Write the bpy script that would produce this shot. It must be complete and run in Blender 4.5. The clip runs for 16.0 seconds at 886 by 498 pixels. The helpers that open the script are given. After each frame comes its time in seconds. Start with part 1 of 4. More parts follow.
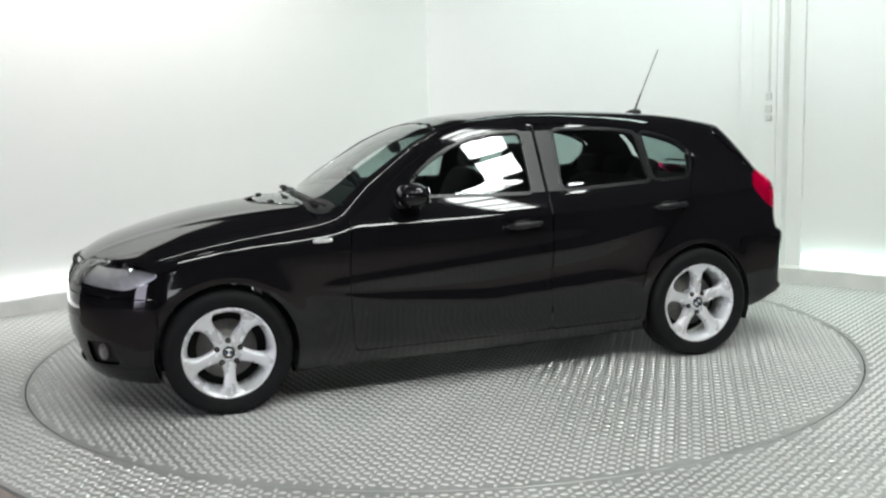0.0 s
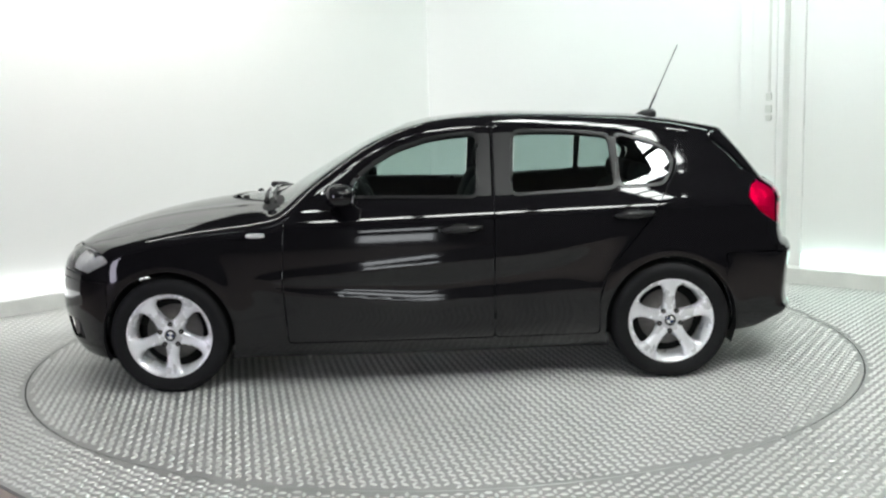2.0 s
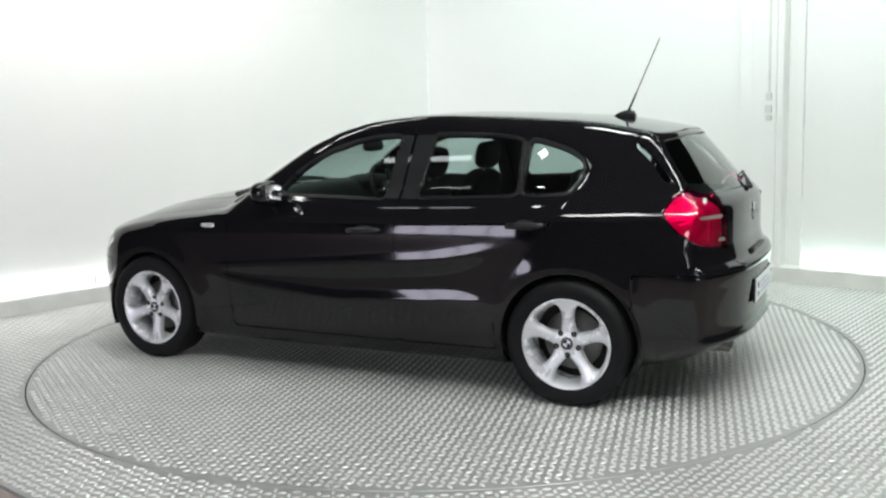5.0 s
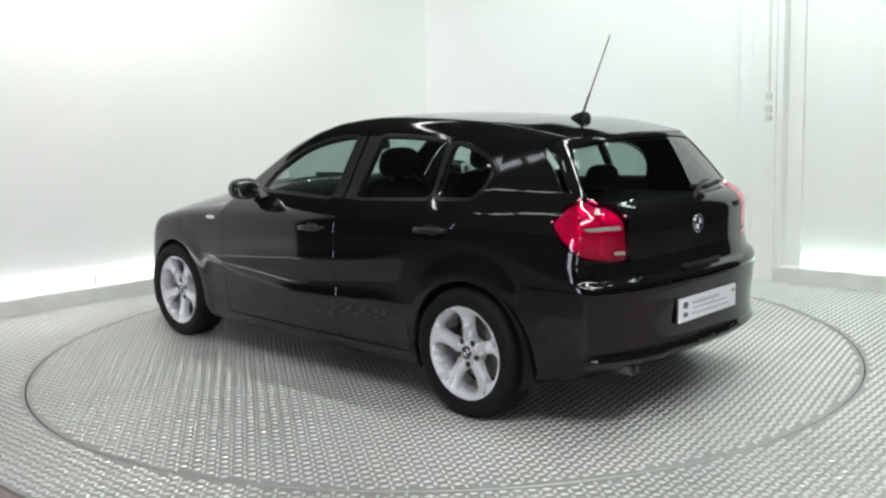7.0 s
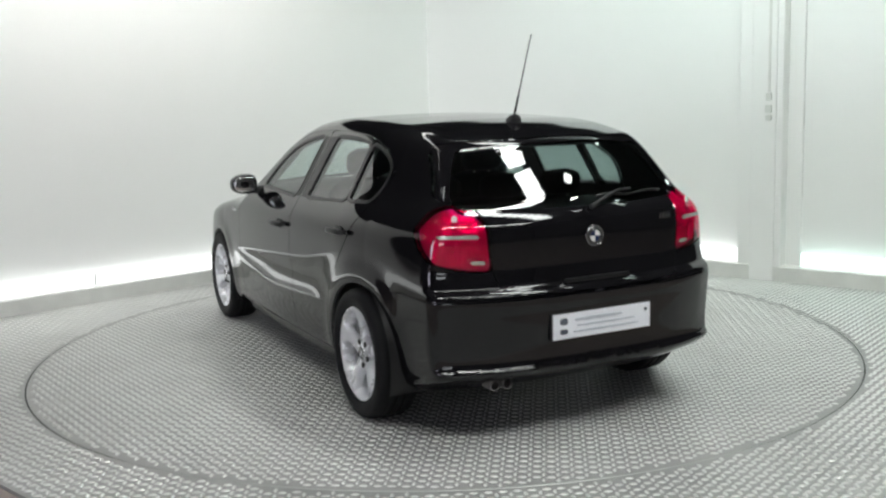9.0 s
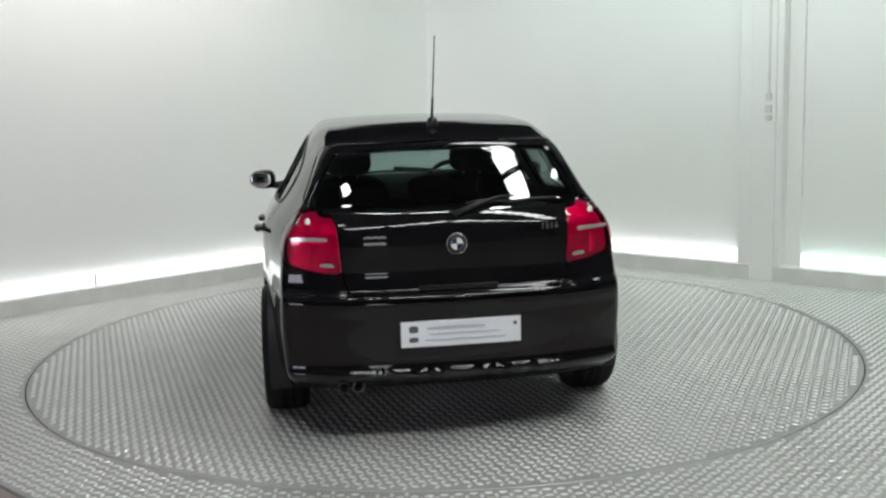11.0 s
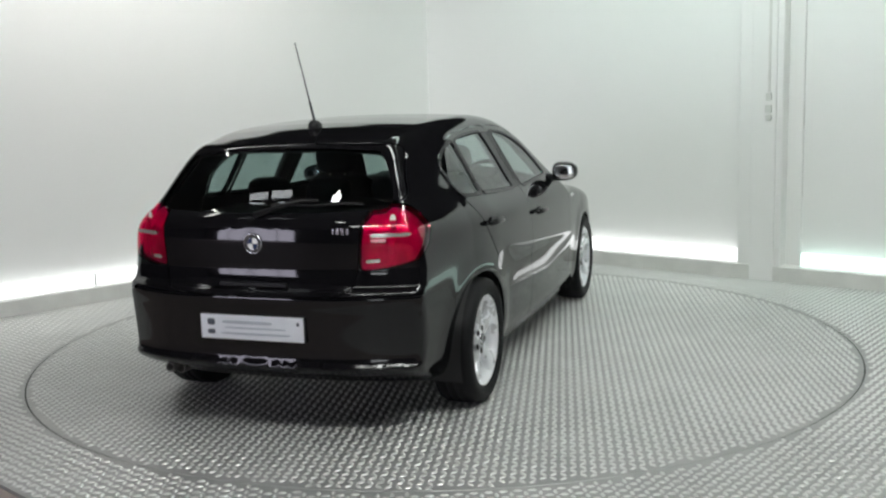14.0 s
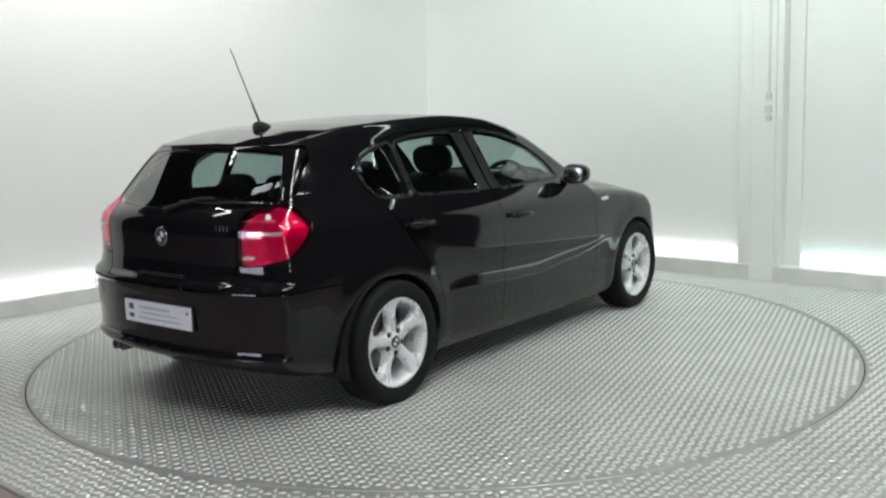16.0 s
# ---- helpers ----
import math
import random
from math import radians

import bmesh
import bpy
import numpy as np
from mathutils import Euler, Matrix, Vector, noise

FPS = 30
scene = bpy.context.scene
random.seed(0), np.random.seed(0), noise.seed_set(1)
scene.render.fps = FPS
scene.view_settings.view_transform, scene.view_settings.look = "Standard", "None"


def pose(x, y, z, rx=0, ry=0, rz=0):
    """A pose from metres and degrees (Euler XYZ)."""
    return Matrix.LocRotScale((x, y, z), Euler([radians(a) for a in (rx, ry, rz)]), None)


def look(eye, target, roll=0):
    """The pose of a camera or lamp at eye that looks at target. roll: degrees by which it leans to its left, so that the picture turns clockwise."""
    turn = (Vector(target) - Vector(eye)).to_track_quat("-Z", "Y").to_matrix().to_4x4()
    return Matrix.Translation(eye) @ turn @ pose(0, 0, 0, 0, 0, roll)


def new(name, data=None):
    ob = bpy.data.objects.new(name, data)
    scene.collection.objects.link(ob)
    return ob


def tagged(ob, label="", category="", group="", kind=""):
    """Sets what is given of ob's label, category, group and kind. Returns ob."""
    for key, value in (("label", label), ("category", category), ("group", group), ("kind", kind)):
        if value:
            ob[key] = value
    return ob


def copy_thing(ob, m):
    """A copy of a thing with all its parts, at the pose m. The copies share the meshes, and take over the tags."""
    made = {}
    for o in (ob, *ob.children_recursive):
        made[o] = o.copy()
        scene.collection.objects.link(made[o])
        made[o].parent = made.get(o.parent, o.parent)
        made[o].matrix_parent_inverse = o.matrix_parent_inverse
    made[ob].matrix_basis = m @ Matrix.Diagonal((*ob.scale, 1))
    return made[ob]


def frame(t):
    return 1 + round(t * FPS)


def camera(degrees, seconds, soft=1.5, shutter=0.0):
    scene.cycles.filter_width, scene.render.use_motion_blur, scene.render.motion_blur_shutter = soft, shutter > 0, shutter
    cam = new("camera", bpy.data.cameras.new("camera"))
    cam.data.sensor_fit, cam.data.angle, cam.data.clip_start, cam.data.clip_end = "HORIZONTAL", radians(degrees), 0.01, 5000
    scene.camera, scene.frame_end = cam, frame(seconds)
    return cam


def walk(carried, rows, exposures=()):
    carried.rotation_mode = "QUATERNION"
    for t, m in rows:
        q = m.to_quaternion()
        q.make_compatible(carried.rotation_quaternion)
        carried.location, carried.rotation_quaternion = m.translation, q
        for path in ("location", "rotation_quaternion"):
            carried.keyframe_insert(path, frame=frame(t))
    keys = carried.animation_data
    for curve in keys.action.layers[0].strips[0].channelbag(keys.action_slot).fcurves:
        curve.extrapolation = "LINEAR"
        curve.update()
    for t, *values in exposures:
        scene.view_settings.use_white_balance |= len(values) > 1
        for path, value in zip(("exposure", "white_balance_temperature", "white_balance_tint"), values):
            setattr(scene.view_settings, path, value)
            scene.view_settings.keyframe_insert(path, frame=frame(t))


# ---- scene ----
cam = camera(50.24, 16.0, soft=2.4)
EYE = (0.0, -5.953, 1.46)
AIM = (EYE[0] + math.sin(radians(0.096)) * math.cos(radians(-8.458)),
       EYE[1] + math.cos(radians(0.096)) * math.cos(radians(-8.458)),
       EYE[2] + math.sin(radians(-8.458)))
walk(cam, [(0.0, look(EYE, AIM, -1.726)), (16.0, look(EYE, AIM, -1.726))],
     [(0.0, 0.13), (2.0, 0.23), (4.0, 0.24), (7.0, 0.16), (9.0, -0.08), (12.0, -0.30), (14.5, -0.22), (16.0, -0.08)])

# ---- light ----
world = bpy.data.worlds.new("world")
scene.world = world
world.use_nodes = True
world.node_tree.nodes["Background"].inputs[0].default_value = (0.75, 0.85, 1.0, 1)
world.node_tree.nodes["Background"].inputs[1].default_value = 0.02


# ---- materials ----
def mat(name, base=(0.5, 0.5, 0.5), rough=0.5, metal=0.0, var=0.0, scale=8.0, bump=0.0, bump_scale=60.0, coat=0.0,
        rough_var=0.0, spec=0.5, emit=None, emit_strength=0.0, trans=0.0, ior=1.45, random_tint=0.0):
    """A procedural surface with colour variation at two scales, roughness wear and fine relief."""
    m = bpy.data.materials.new(name)
    m.use_nodes = True
    nt = m.node_tree
    b = nt.nodes["Principled BSDF"]
    b.inputs["Base Color"].default_value = (*base, 1)
    b.inputs["Roughness"].default_value = rough
    b.inputs["Metallic"].default_value = metal
    b.inputs["Specular IOR Level"].default_value = spec
    b.inputs["Coat Weight"].default_value = coat
    b.inputs["Coat Roughness"].default_value = 0.055
    b.inputs["Transmission Weight"].default_value = trans
    b.inputs["IOR"].default_value = ior
    if emit:
        b.inputs["Emission Color"].default_value = (*emit, 1)
        b.inputs["Emission Strength"].default_value = emit_strength
    link = nt.links.new
    if var or bump or rough_var:
        tc = nt.nodes.new("ShaderNodeTexCoord")
        n1 = nt.nodes.new("ShaderNodeTexNoise")
        n1.inputs["Scale"].default_value = scale
        n1.inputs["Detail"].default_value = 6
        n2 = nt.nodes.new("ShaderNodeTexNoise")
        n2.inputs["Scale"].default_value = scale * 0.13
        n2.inputs["Detail"].default_value = 3
        link(tc.outputs["Object"], n1.inputs["Vector"])
        link(tc.outputs["Object"], n2.inputs["Vector"])
        add = nt.nodes.new("ShaderNodeMath")
        add.operation = "ADD"
        link(n1.outputs["Fac"], add.inputs[0])
        link(n2.outputs["Fac"], add.inputs[1])
        if var:
            ramp = nt.nodes.new("ShaderNodeMapRange")
            ramp.inputs["From Min"].default_value, ramp.inputs["From Max"].default_value = 0.6, 1.4
            ramp.inputs["To Min"].default_value, ramp.inputs["To Max"].default_value = 1 - var, 1 + var
            link(add.outputs[0], ramp.inputs["Value"])
            mul = nt.nodes.new("ShaderNodeVectorMath")
            mul.operation = "SCALE"
            mul.inputs[0].default_value = base
            link(ramp.outputs[0], mul.inputs["Scale"])
            link(mul.outputs[0], b.inputs["Base Color"])
        if rough_var:
            rr = nt.nodes.new("ShaderNodeMapRange")
            rr.inputs["From Min"].default_value, rr.inputs["From Max"].default_value = 0.6, 1.4
            rr.inputs["To Min"].default_value = max(0.01, rough - rough_var)
            rr.inputs["To Max"].default_value = min(1, rough + rough_var)
            link(add.outputs[0], rr.inputs["Value"])
            link(rr.outputs[0], b.inputs["Roughness"])
        if bump:
            n3 = nt.nodes.new("ShaderNodeTexNoise")
            n3.inputs["Scale"].default_value = bump_scale
            n3.inputs["Detail"].default_value = 4
            link(tc.outputs["Object"], n3.inputs["Vector"])
            bp = nt.nodes.new("ShaderNodeBump")
            bp.inputs["Strength"].default_value = bump
            bp.inputs["Distance"].default_value = 0.01
            link(n3.outputs["Fac"], bp.inputs["Height"])
            link(bp.outputs[0], b.inputs["Normal"])
    return m


def glass_mat(name, tint, rough=0.0):
    """Thin sheet glass: tinted see-through with a Fresnel mirror on it."""
    m = bpy.data.materials.new(name)
    m.use_nodes = True
    nt = m.node_tree
    nt.nodes.clear()
    out = nt.nodes.new("ShaderNodeOutputMaterial")
    mix = nt.nodes.new("ShaderNodeMixShader")
    tr = nt.nodes.new("ShaderNodeBsdfTransparent")
    gl = nt.nodes.new("ShaderNodeBsdfGlossy")
    lw = nt.nodes.new("ShaderNodeLayerWeight")
    lw.inputs["Blend"].default_value = 0.5
    pw = nt.nodes.new("ShaderNodeMath")
    pw.operation = "POWER"
    pw.inputs[1].default_value = 5.0
    nt.links.new(lw.outputs["Facing"], pw.inputs[0])
    fr = nt.nodes.new("ShaderNodeMapRange")
    fr.inputs["To Min"].default_value, fr.inputs["To Max"].default_value = 0.07, 1.0
    nt.links.new(pw.outputs[0], fr.inputs["Value"])
    tr.inputs["Color"].default_value = (*tint, 1)
    gl.inputs["Color"].default_value = (1, 1, 1, 1)
    gl.inputs["Roughness"].default_value = rough
    nt.links.new(fr.outputs[0], mix.inputs[0])
    nt.links.new(tr.outputs[0], mix.inputs[1])
    nt.links.new(gl.outputs[0], mix.inputs[2])
    nt.links.new(mix.outputs[0], out.inputs["Surface"])
    return m


def glow(name, colour, strength):
    m = bpy.data.materials.new(name)
    m.use_nodes = True
    nt = m.node_tree
    nt.nodes.clear()
    out = nt.nodes.new("ShaderNodeOutputMaterial")
    em = nt.nodes.new("ShaderNodeEmission")
    em.inputs[0].default_value, em.inputs[1].default_value = (*colour, 1), strength
    nt.links.new(em.outputs[0], out.inputs["Surface"])
    return m


M_PAINT = mat("black_paint", (0.0065, 0.0062, 0.0075), 0.25, coat=1.0, spec=0.0, rough_var=0.04, scale=3)
M_BLACKTRIM = mat("black_trim", (0.012, 0.012, 0.013), 0.45, var=0.15, scale=30, bump=0.05, bump_scale=300)
M_GLOSSBLACK = mat("gloss_black_trim", (0.010, 0.010, 0.011), 0.36, rough_var=0.06, scale=10)
M_TRIMSATIN = mat("satin_black_trim", (0.010, 0.010, 0.011), 0.30, var=0.15, scale=20, rough_var=0.06)
M_RUBBER = mat("tyre_rubber", (0.008, 0.008, 0.009), 0.65, spec=0.25, var=0.2, scale=14, bump=0.15, bump_scale=180)
M_ALLOY = mat("silver_alloy", (0.84, 0.85, 0.88), 0.28, metal=0.35, var=0.06, scale=20, rough_var=0.08)
M_STEEL = mat("brake_steel", (0.25, 0.24, 0.23), 0.5, metal=0.8, var=0.25, scale=30)
M_CHROME = mat("chrome", (0.75, 0.76, 0.78), 0.12, metal=1.0, rough_var=0.05, scale=20)
M_GLASS = glass_mat("tinted_glass", (0.60, 0.70, 0.68))
M_REARGLASS = glass_mat("rear_tinted_glass", (0.50, 0.60, 0.585))
M_CLEAR = glass_mat("clear_lens", (0.93, 0.95, 0.96))
M_RED = glass_mat("red_lens", (0.90, 0.007, 0.245))
M_LAMPBOWL = mat("lamp_reflector", (0.80, 0.78, 0.78), 0.28, metal=0.55, var=0.35, scale=16, bump=0.9, bump_scale=28)
M_CLEARBAND = mat("clear_lamp_band", (0.62, 0.57, 0.58), 0.15, metal=0.5, var=0.2, scale=70)
M_REPEATER = mat("clear_repeater", (0.80, 0.80, 0.80), 0.12, metal=0.2, var=0.1, scale=70, coat=0.8)
M_CLOTH = mat("dark_cloth", (0.014, 0.014, 0.015), 0.85, var=0.25, scale=40, bump=0.2, bump_scale=500)
M_PLASTIC = mat("dark_plastic", (0.016, 0.016, 0.017), 0.6, var=0.15, scale=40, bump=0.1, bump_scale=300)
M_PLATE = mat("white_plate", (0.88, 0.90, 0.95), 0.35, var=0.04, scale=40, coat=0.3)
M_INK = mat("grey_print", (0.10, 0.11, 0.14), 0.5, var=0.1, scale=60)
M_INKPALE = mat("pale_print", (0.55, 0.58, 0.64), 0.5, var=0.1, scale=60)
M_BLUE = mat("blue_enamel", (0.015, 0.03, 0.09), 0.2, coat=0.6, var=0.05, scale=50)
M_WHITE = mat("white_enamel", (0.8, 0.8, 0.8), 0.2, coat=0.6, var=0.03, scale=50)
M_FLOORPLATE = mat("grey_tread_plate", (0.385, 0.385, 0.375), 0.46, metal=0.45, var=0.20, scale=3.0, rough_var=0.04, bump=0.04, bump_scale=120)
# paler than the plate: glints on the raised tread put into the colour
M_TREADTOP = mat("pale_tread_metal", (0.70, 0.705, 0.685), 0.38, metal=0.6, var=0.12, scale=5.0, rough_var=0.03)
M_SEAM = mat("dark_gap", (0.01, 0.01, 0.01), 0.9, var=0.2, scale=20)
M_WALL = mat("white_wall_paint", (0.86, 0.86, 0.845), 0.75, var=0.02, scale=1.2, bump=0.05, bump_scale=25)
M_PLINTH = mat("off_white_plinth", (0.70, 0.70, 0.67), 0.7, var=0.12, scale=6, bump=0.15, bump_scale=40)
M_DARKWALL = mat("dark_brickwork_paint", (0.05, 0.05, 0.052), 0.8, var=0.25, scale=2, bump=0.2, bump_scale=12)
M_CEIL = mat("dark_roof_lining", (0.10, 0.10, 0.10), 0.8, var=0.2, scale=2)
M_CONCRETE = mat("brown_concrete", (0.29, 0.245, 0.225), 0.85, var=0.25, scale=4, bump=0.2, bump_scale=50)
M_GREY = mat("grey_metal_box", (0.68, 0.69, 0.66), 0.5, var=0.06, scale=20)
M_TUBE = glow("strip_light_white", (0.97, 1.0, 0.985), 2.4)
M_TUBEGREEN = glow("strip_light_green", (0.74, 1.0, 0.90), 2.4)
M_SKYLIGHT = glow("roof_light_panel", (0.955, 1.0, 0.975), 27.0)
# glow of the fill panels added over the walls, white and greenish
M_FILL = glow("fill_light_glow", (0.985, 1.0, 0.965), 17.5)
M_FILLGREEN = glow("fill_light_glow_green", (0.82, 1.0, 0.925), 13.5)
M_SKYDIM = glow("roof_light_panel_dim", (0.965, 1.0, 0.965), 22.0)
M_VIOLET = glow("cool_daylight_pane", (0.86, 0.83, 1.0), 7.5)
M_DAYLIGHT = glow("daylight_pane", (0.92, 0.97, 1.0), 5.0)


# ---- mesh helpers ----
def mesh_ob(name, verts, faces, material, parent=None, label="", smooth=True, normals=None, matrix=None):
    me = bpy.data.meshes.new(name)
    me.from_pydata([tuple(map(float, v)) for v in verts], [], [tuple(map(int, f)) for f in faces])
    me.materials.append(material)
    me.polygons.foreach_set("use_smooth", [smooth] * len(me.polygons))
    if normals is not None:
        me.normals_split_custom_set_from_vertices([tuple(map(float, n)) for n in normals])
    me.update()
    ob = new(name, me)
    if matrix is not None:
        ob.matrix_basis = matrix
    if parent:
        ob.parent = parent
    if label:
        ob["label"] = label
    return ob


def part(name, bm, material, parent, label="", smooth=False, bevel=0.0, matrix=None):
    """Links a bmesh as one mesh object under a thing or a part."""
    if bevel:
        bmesh.ops.bevel(bm, geom=list(bm.edges), offset=bevel, segments=2, affect="EDGES", profile=0.6)
    bmesh.ops.recalc_face_normals(bm, faces=bm.faces)
    me = bpy.data.meshes.new(name)
    bm.to_mesh(me)
    bm.free()
    me.materials.append(material)
    if smooth:
        me.polygons.foreach_set("use_smooth", [True] * len(me.polygons))
        me.set_sharp_from_angle(angle=radians(40))
    ob = new(name, me)
    if matrix is not None:
        ob.matrix_basis = matrix
    if parent:
        ob.parent = parent
    if label:
        ob["label"] = label
    return ob


def box(sx, sy, sz, m=None):
    bm = bmesh.new()
    bmesh.ops.create_cube(bm, size=1, matrix=(m or Matrix()) @ Matrix.Diagonal((sx, sy, sz, 1)))
    return bm


def lathe(profile, steps=64, axis="y"):
    """Turns (radius, along) pairs round the y axis."""
    verts, faces = [], []
    n = len(profile)
    for i in range(steps):
        a = 2 * math.pi * i / steps
        for r, h in profile:
            verts.append((r * math.cos(a), h, r * math.sin(a)))
    for i in range(steps):
        for j in range(n - 1):
            a, b = i * n + j, ((i + 1) % steps) * n + j
            faces.append((a, b, b + 1, a + 1))
    return verts, faces


def blob(a, b, c, power=2.6, nu=32, nv=20):
    """A rounded box: half sizes a, b, c."""
    verts, faces = [], []

    def sp(v):
        return math.copysign(abs(v) ** (2 / power), v)
    for i in range(nv + 1):
        th = -math.pi / 2 + math.pi * i / nv
        for j in range(nu):
            ph = 2 * math.pi * j / nu
            verts.append((a * sp(math.cos(th)) * sp(math.cos(ph)), b * sp(math.cos(th)) * sp(math.sin(ph)), c * sp(math.sin(th))))
    for i in range(nv):
        for j in range(nu):
            k = (j + 1) % nu
            faces.append((i * nu + j, i * nu + k, (i + 1) * nu + k, (i + 1) * nu + j))
    return verts, faces


def hermite(xs, ys):
    """A smooth curve through the points, as a function of arrays."""
    xs, ys = np.array(xs, float), np.array(ys, float)
    if xs[0] > xs[-1]:
        xs, ys = xs[::-1], ys[::-1]
    sl = np.diff(ys) / np.diff(xs)
    m = np.zeros_like(ys)
    m[1:-1] = np.where(sl[1:] * sl[:-1] > 0, 2 * sl[1:] * sl[:-1] / (sl[1:] + sl[:-1] + 1e-12), 0)
    m[0], m[-1] = sl[0], sl[-1]

    def f(x):
        x = np.clip(x, xs[0], xs[-1])
        i = np.clip(np.searchsorted(xs, x) - 1, 0, len(xs) - 2)
        h = xs[i + 1] - xs[i]
        t = (x - xs[i]) / h
        return ((1 + 2 * t) * (1 - t) ** 2 * ys[i] + t * (1 - t) ** 2 * h * m[i]
                + t * t * (3 - 2 * t) * ys[i + 1] + t * t * (t - 1) * h * m[i + 1])
    return f


def smoothed(xs, ys, sigma):
    """A curve through or close by the points with no kinks: straight pieces blurred by sigma."""
    xs, ys = np.array(xs, float), np.array(ys, float)
    if xs[0] > xs[-1]:
        xs, ys = xs[::-1], ys[::-1]
    h = 0.004
    g = np.arange(xs[0] - 5 * sigma, xs[-1] + 5 * sigma, h)
    lo, hi = (ys[1] - ys[0]) / (xs[1] - xs[0]), (ys[-1] - ys[-2]) / (xs[-1] - xs[-2])
    v = np.where(g < xs[0], ys[0] + lo * (g - xs[0]), np.where(g > xs[-1], ys[-1] + hi * (g - xs[-1]), np.interp(g, xs, ys)))
    n = int(4 * sigma / h) + 1
    k = np.exp(-0.5 * (np.arange(-n, n + 1) * h / sigma) ** 2)
    w = np.convolve(v, k / k.sum(), mode="same")
    keep = slice(n, -n)
    return lambda x: np.interp(x, g[keep], w[keep])


# ---- the studio ----
def plan(dist, angle, along, z=0.0):
    """A point by its distance from the turntable's centre along a direction, and its way along the wall there."""
    n = Vector((math.cos(radians(angle)), math.sin(radians(angle)), 0))
    t = Vector((n.y, -n.x, 0))
    p = n * dist + t * along
    return Vector((p.x, p.y, z))


WALLS = {"left": (2.985, 131.9), "right": (2.92, 49.1)}
R_DISC = 2.48


def wall_matrix(side, dist_add, along, z):
    d, a = WALLS[side]
    return Matrix.Translation(plan(d + dist_add, a, along, z)) @ pose(0, 0, 0, 0, 0, a - 90)


def corner_along(side, dist_add):
    (d1, a1), (d2, a2) = WALLS["left"], WALLS["right"]
    if side == "right":
        d1, a1, d2, a2 = d2, a2, d1, a1
    n1 = Vector((math.cos(radians(a1)), math.sin(radians(a1))))
    n2 = Vector((math.cos(radians(a2)), math.sin(radians(a2))))
    t1 = Vector((n1.y, -n1.x))
    return (d2 + dist_add - (d1 + dist_add) * n1.dot(n2)) / t1.dot(n2)


def build_studio():
    # concrete ground under and round everything
    ground = part("ground", box(40, 40, 0.2, Matrix.Translation((0, 4, -0.115))), M_CONCRETE, None)
    tagged(ground, "brown worn concrete ground of the hall", "ground", kind="structure")
    # white partition walls with plinth and light strip
    for side in ("left", "right"):
        c0 = corner_along(side, 0.0)
        c1 = corner_along(side, 0.16)
        far = -3.62 if side == "left" else 3.12
        for name, add, thick, z0, z1, mt, start, cat in (
                ("plinth_" + side, 0.0, 0.16, -0.06, 0.12, M_PLINTH, c0, "plinth"),
                ("wall_" + side, 0.16, 0.12, -0.06, 2.66, M_WALL, c1, "wall")):
            if side == "right":
                a0, a1 = start, far
            else:
                a0, a1 = far, start
            if side == "right" and name.startswith("wall"):
                a0 -= 0.12
            L = a1 - a0
            ob = part(name, box(L, thick, z1 - z0, Matrix.Translation((0, thick / 2, (z1 - z0) / 2))), mt, None,
                      matrix=wall_matrix(side, add, (a0 + a1) / 2, z0), bevel=0.006 if cat == "plinth" else 0)
            tagged(ob, "white painted studio partition wall" if cat == "wall" else "low off-white painted plinth along the wall foot",
                   cat, kind="structure")
    # lit strips: fittings on the plinth
    def strip(side, a0, a1, tube):
        L = a1 - a0 - 0.02
        st = new("strip_light")
        st.matrix_basis = wall_matrix(side, 0.0, (a0 + a1) / 2, 0.12)
        part("diffuser", box(L, 0.05, 0.105, Matrix.Translation((0, 0.11, 0.0555))), tube, st, "glowing white diffuser", bevel=0.01)
        part("base_tray", box(L + 0.01, 0.13, 0.006, Matrix.Translation((0, 0.085, 0.003))), M_WHITE, st)
        for s in (-1, 1):
            part("end_cap", box(0.006, 0.054, 0.100, Matrix.Translation((s * (L / 2 + 0.005), 0.11, 0.053))), M_WHITE, st)
        tagged(st, "bright strip light glowing along the wall foot", "strip light", group="strip lights")
    return strip


strip = build_studio()
strip("left", -3.58, -2.75, M_TUBE)
strip("left", -2.75, -1.02, M_TUBE)
strip("left", -1.02, 0.71, M_TUBE)
strip("left", 0.71, corner_along("left", 0.0) - 0.06, M_TUBE)
strip("right", corner_along("right", 0.0) + 0.06, -0.99, M_TUBE)
strip("right", -0.99, 0.69, M_TUBE)
strip("right", 1.18, 3.08, M_TUBEGREEN)


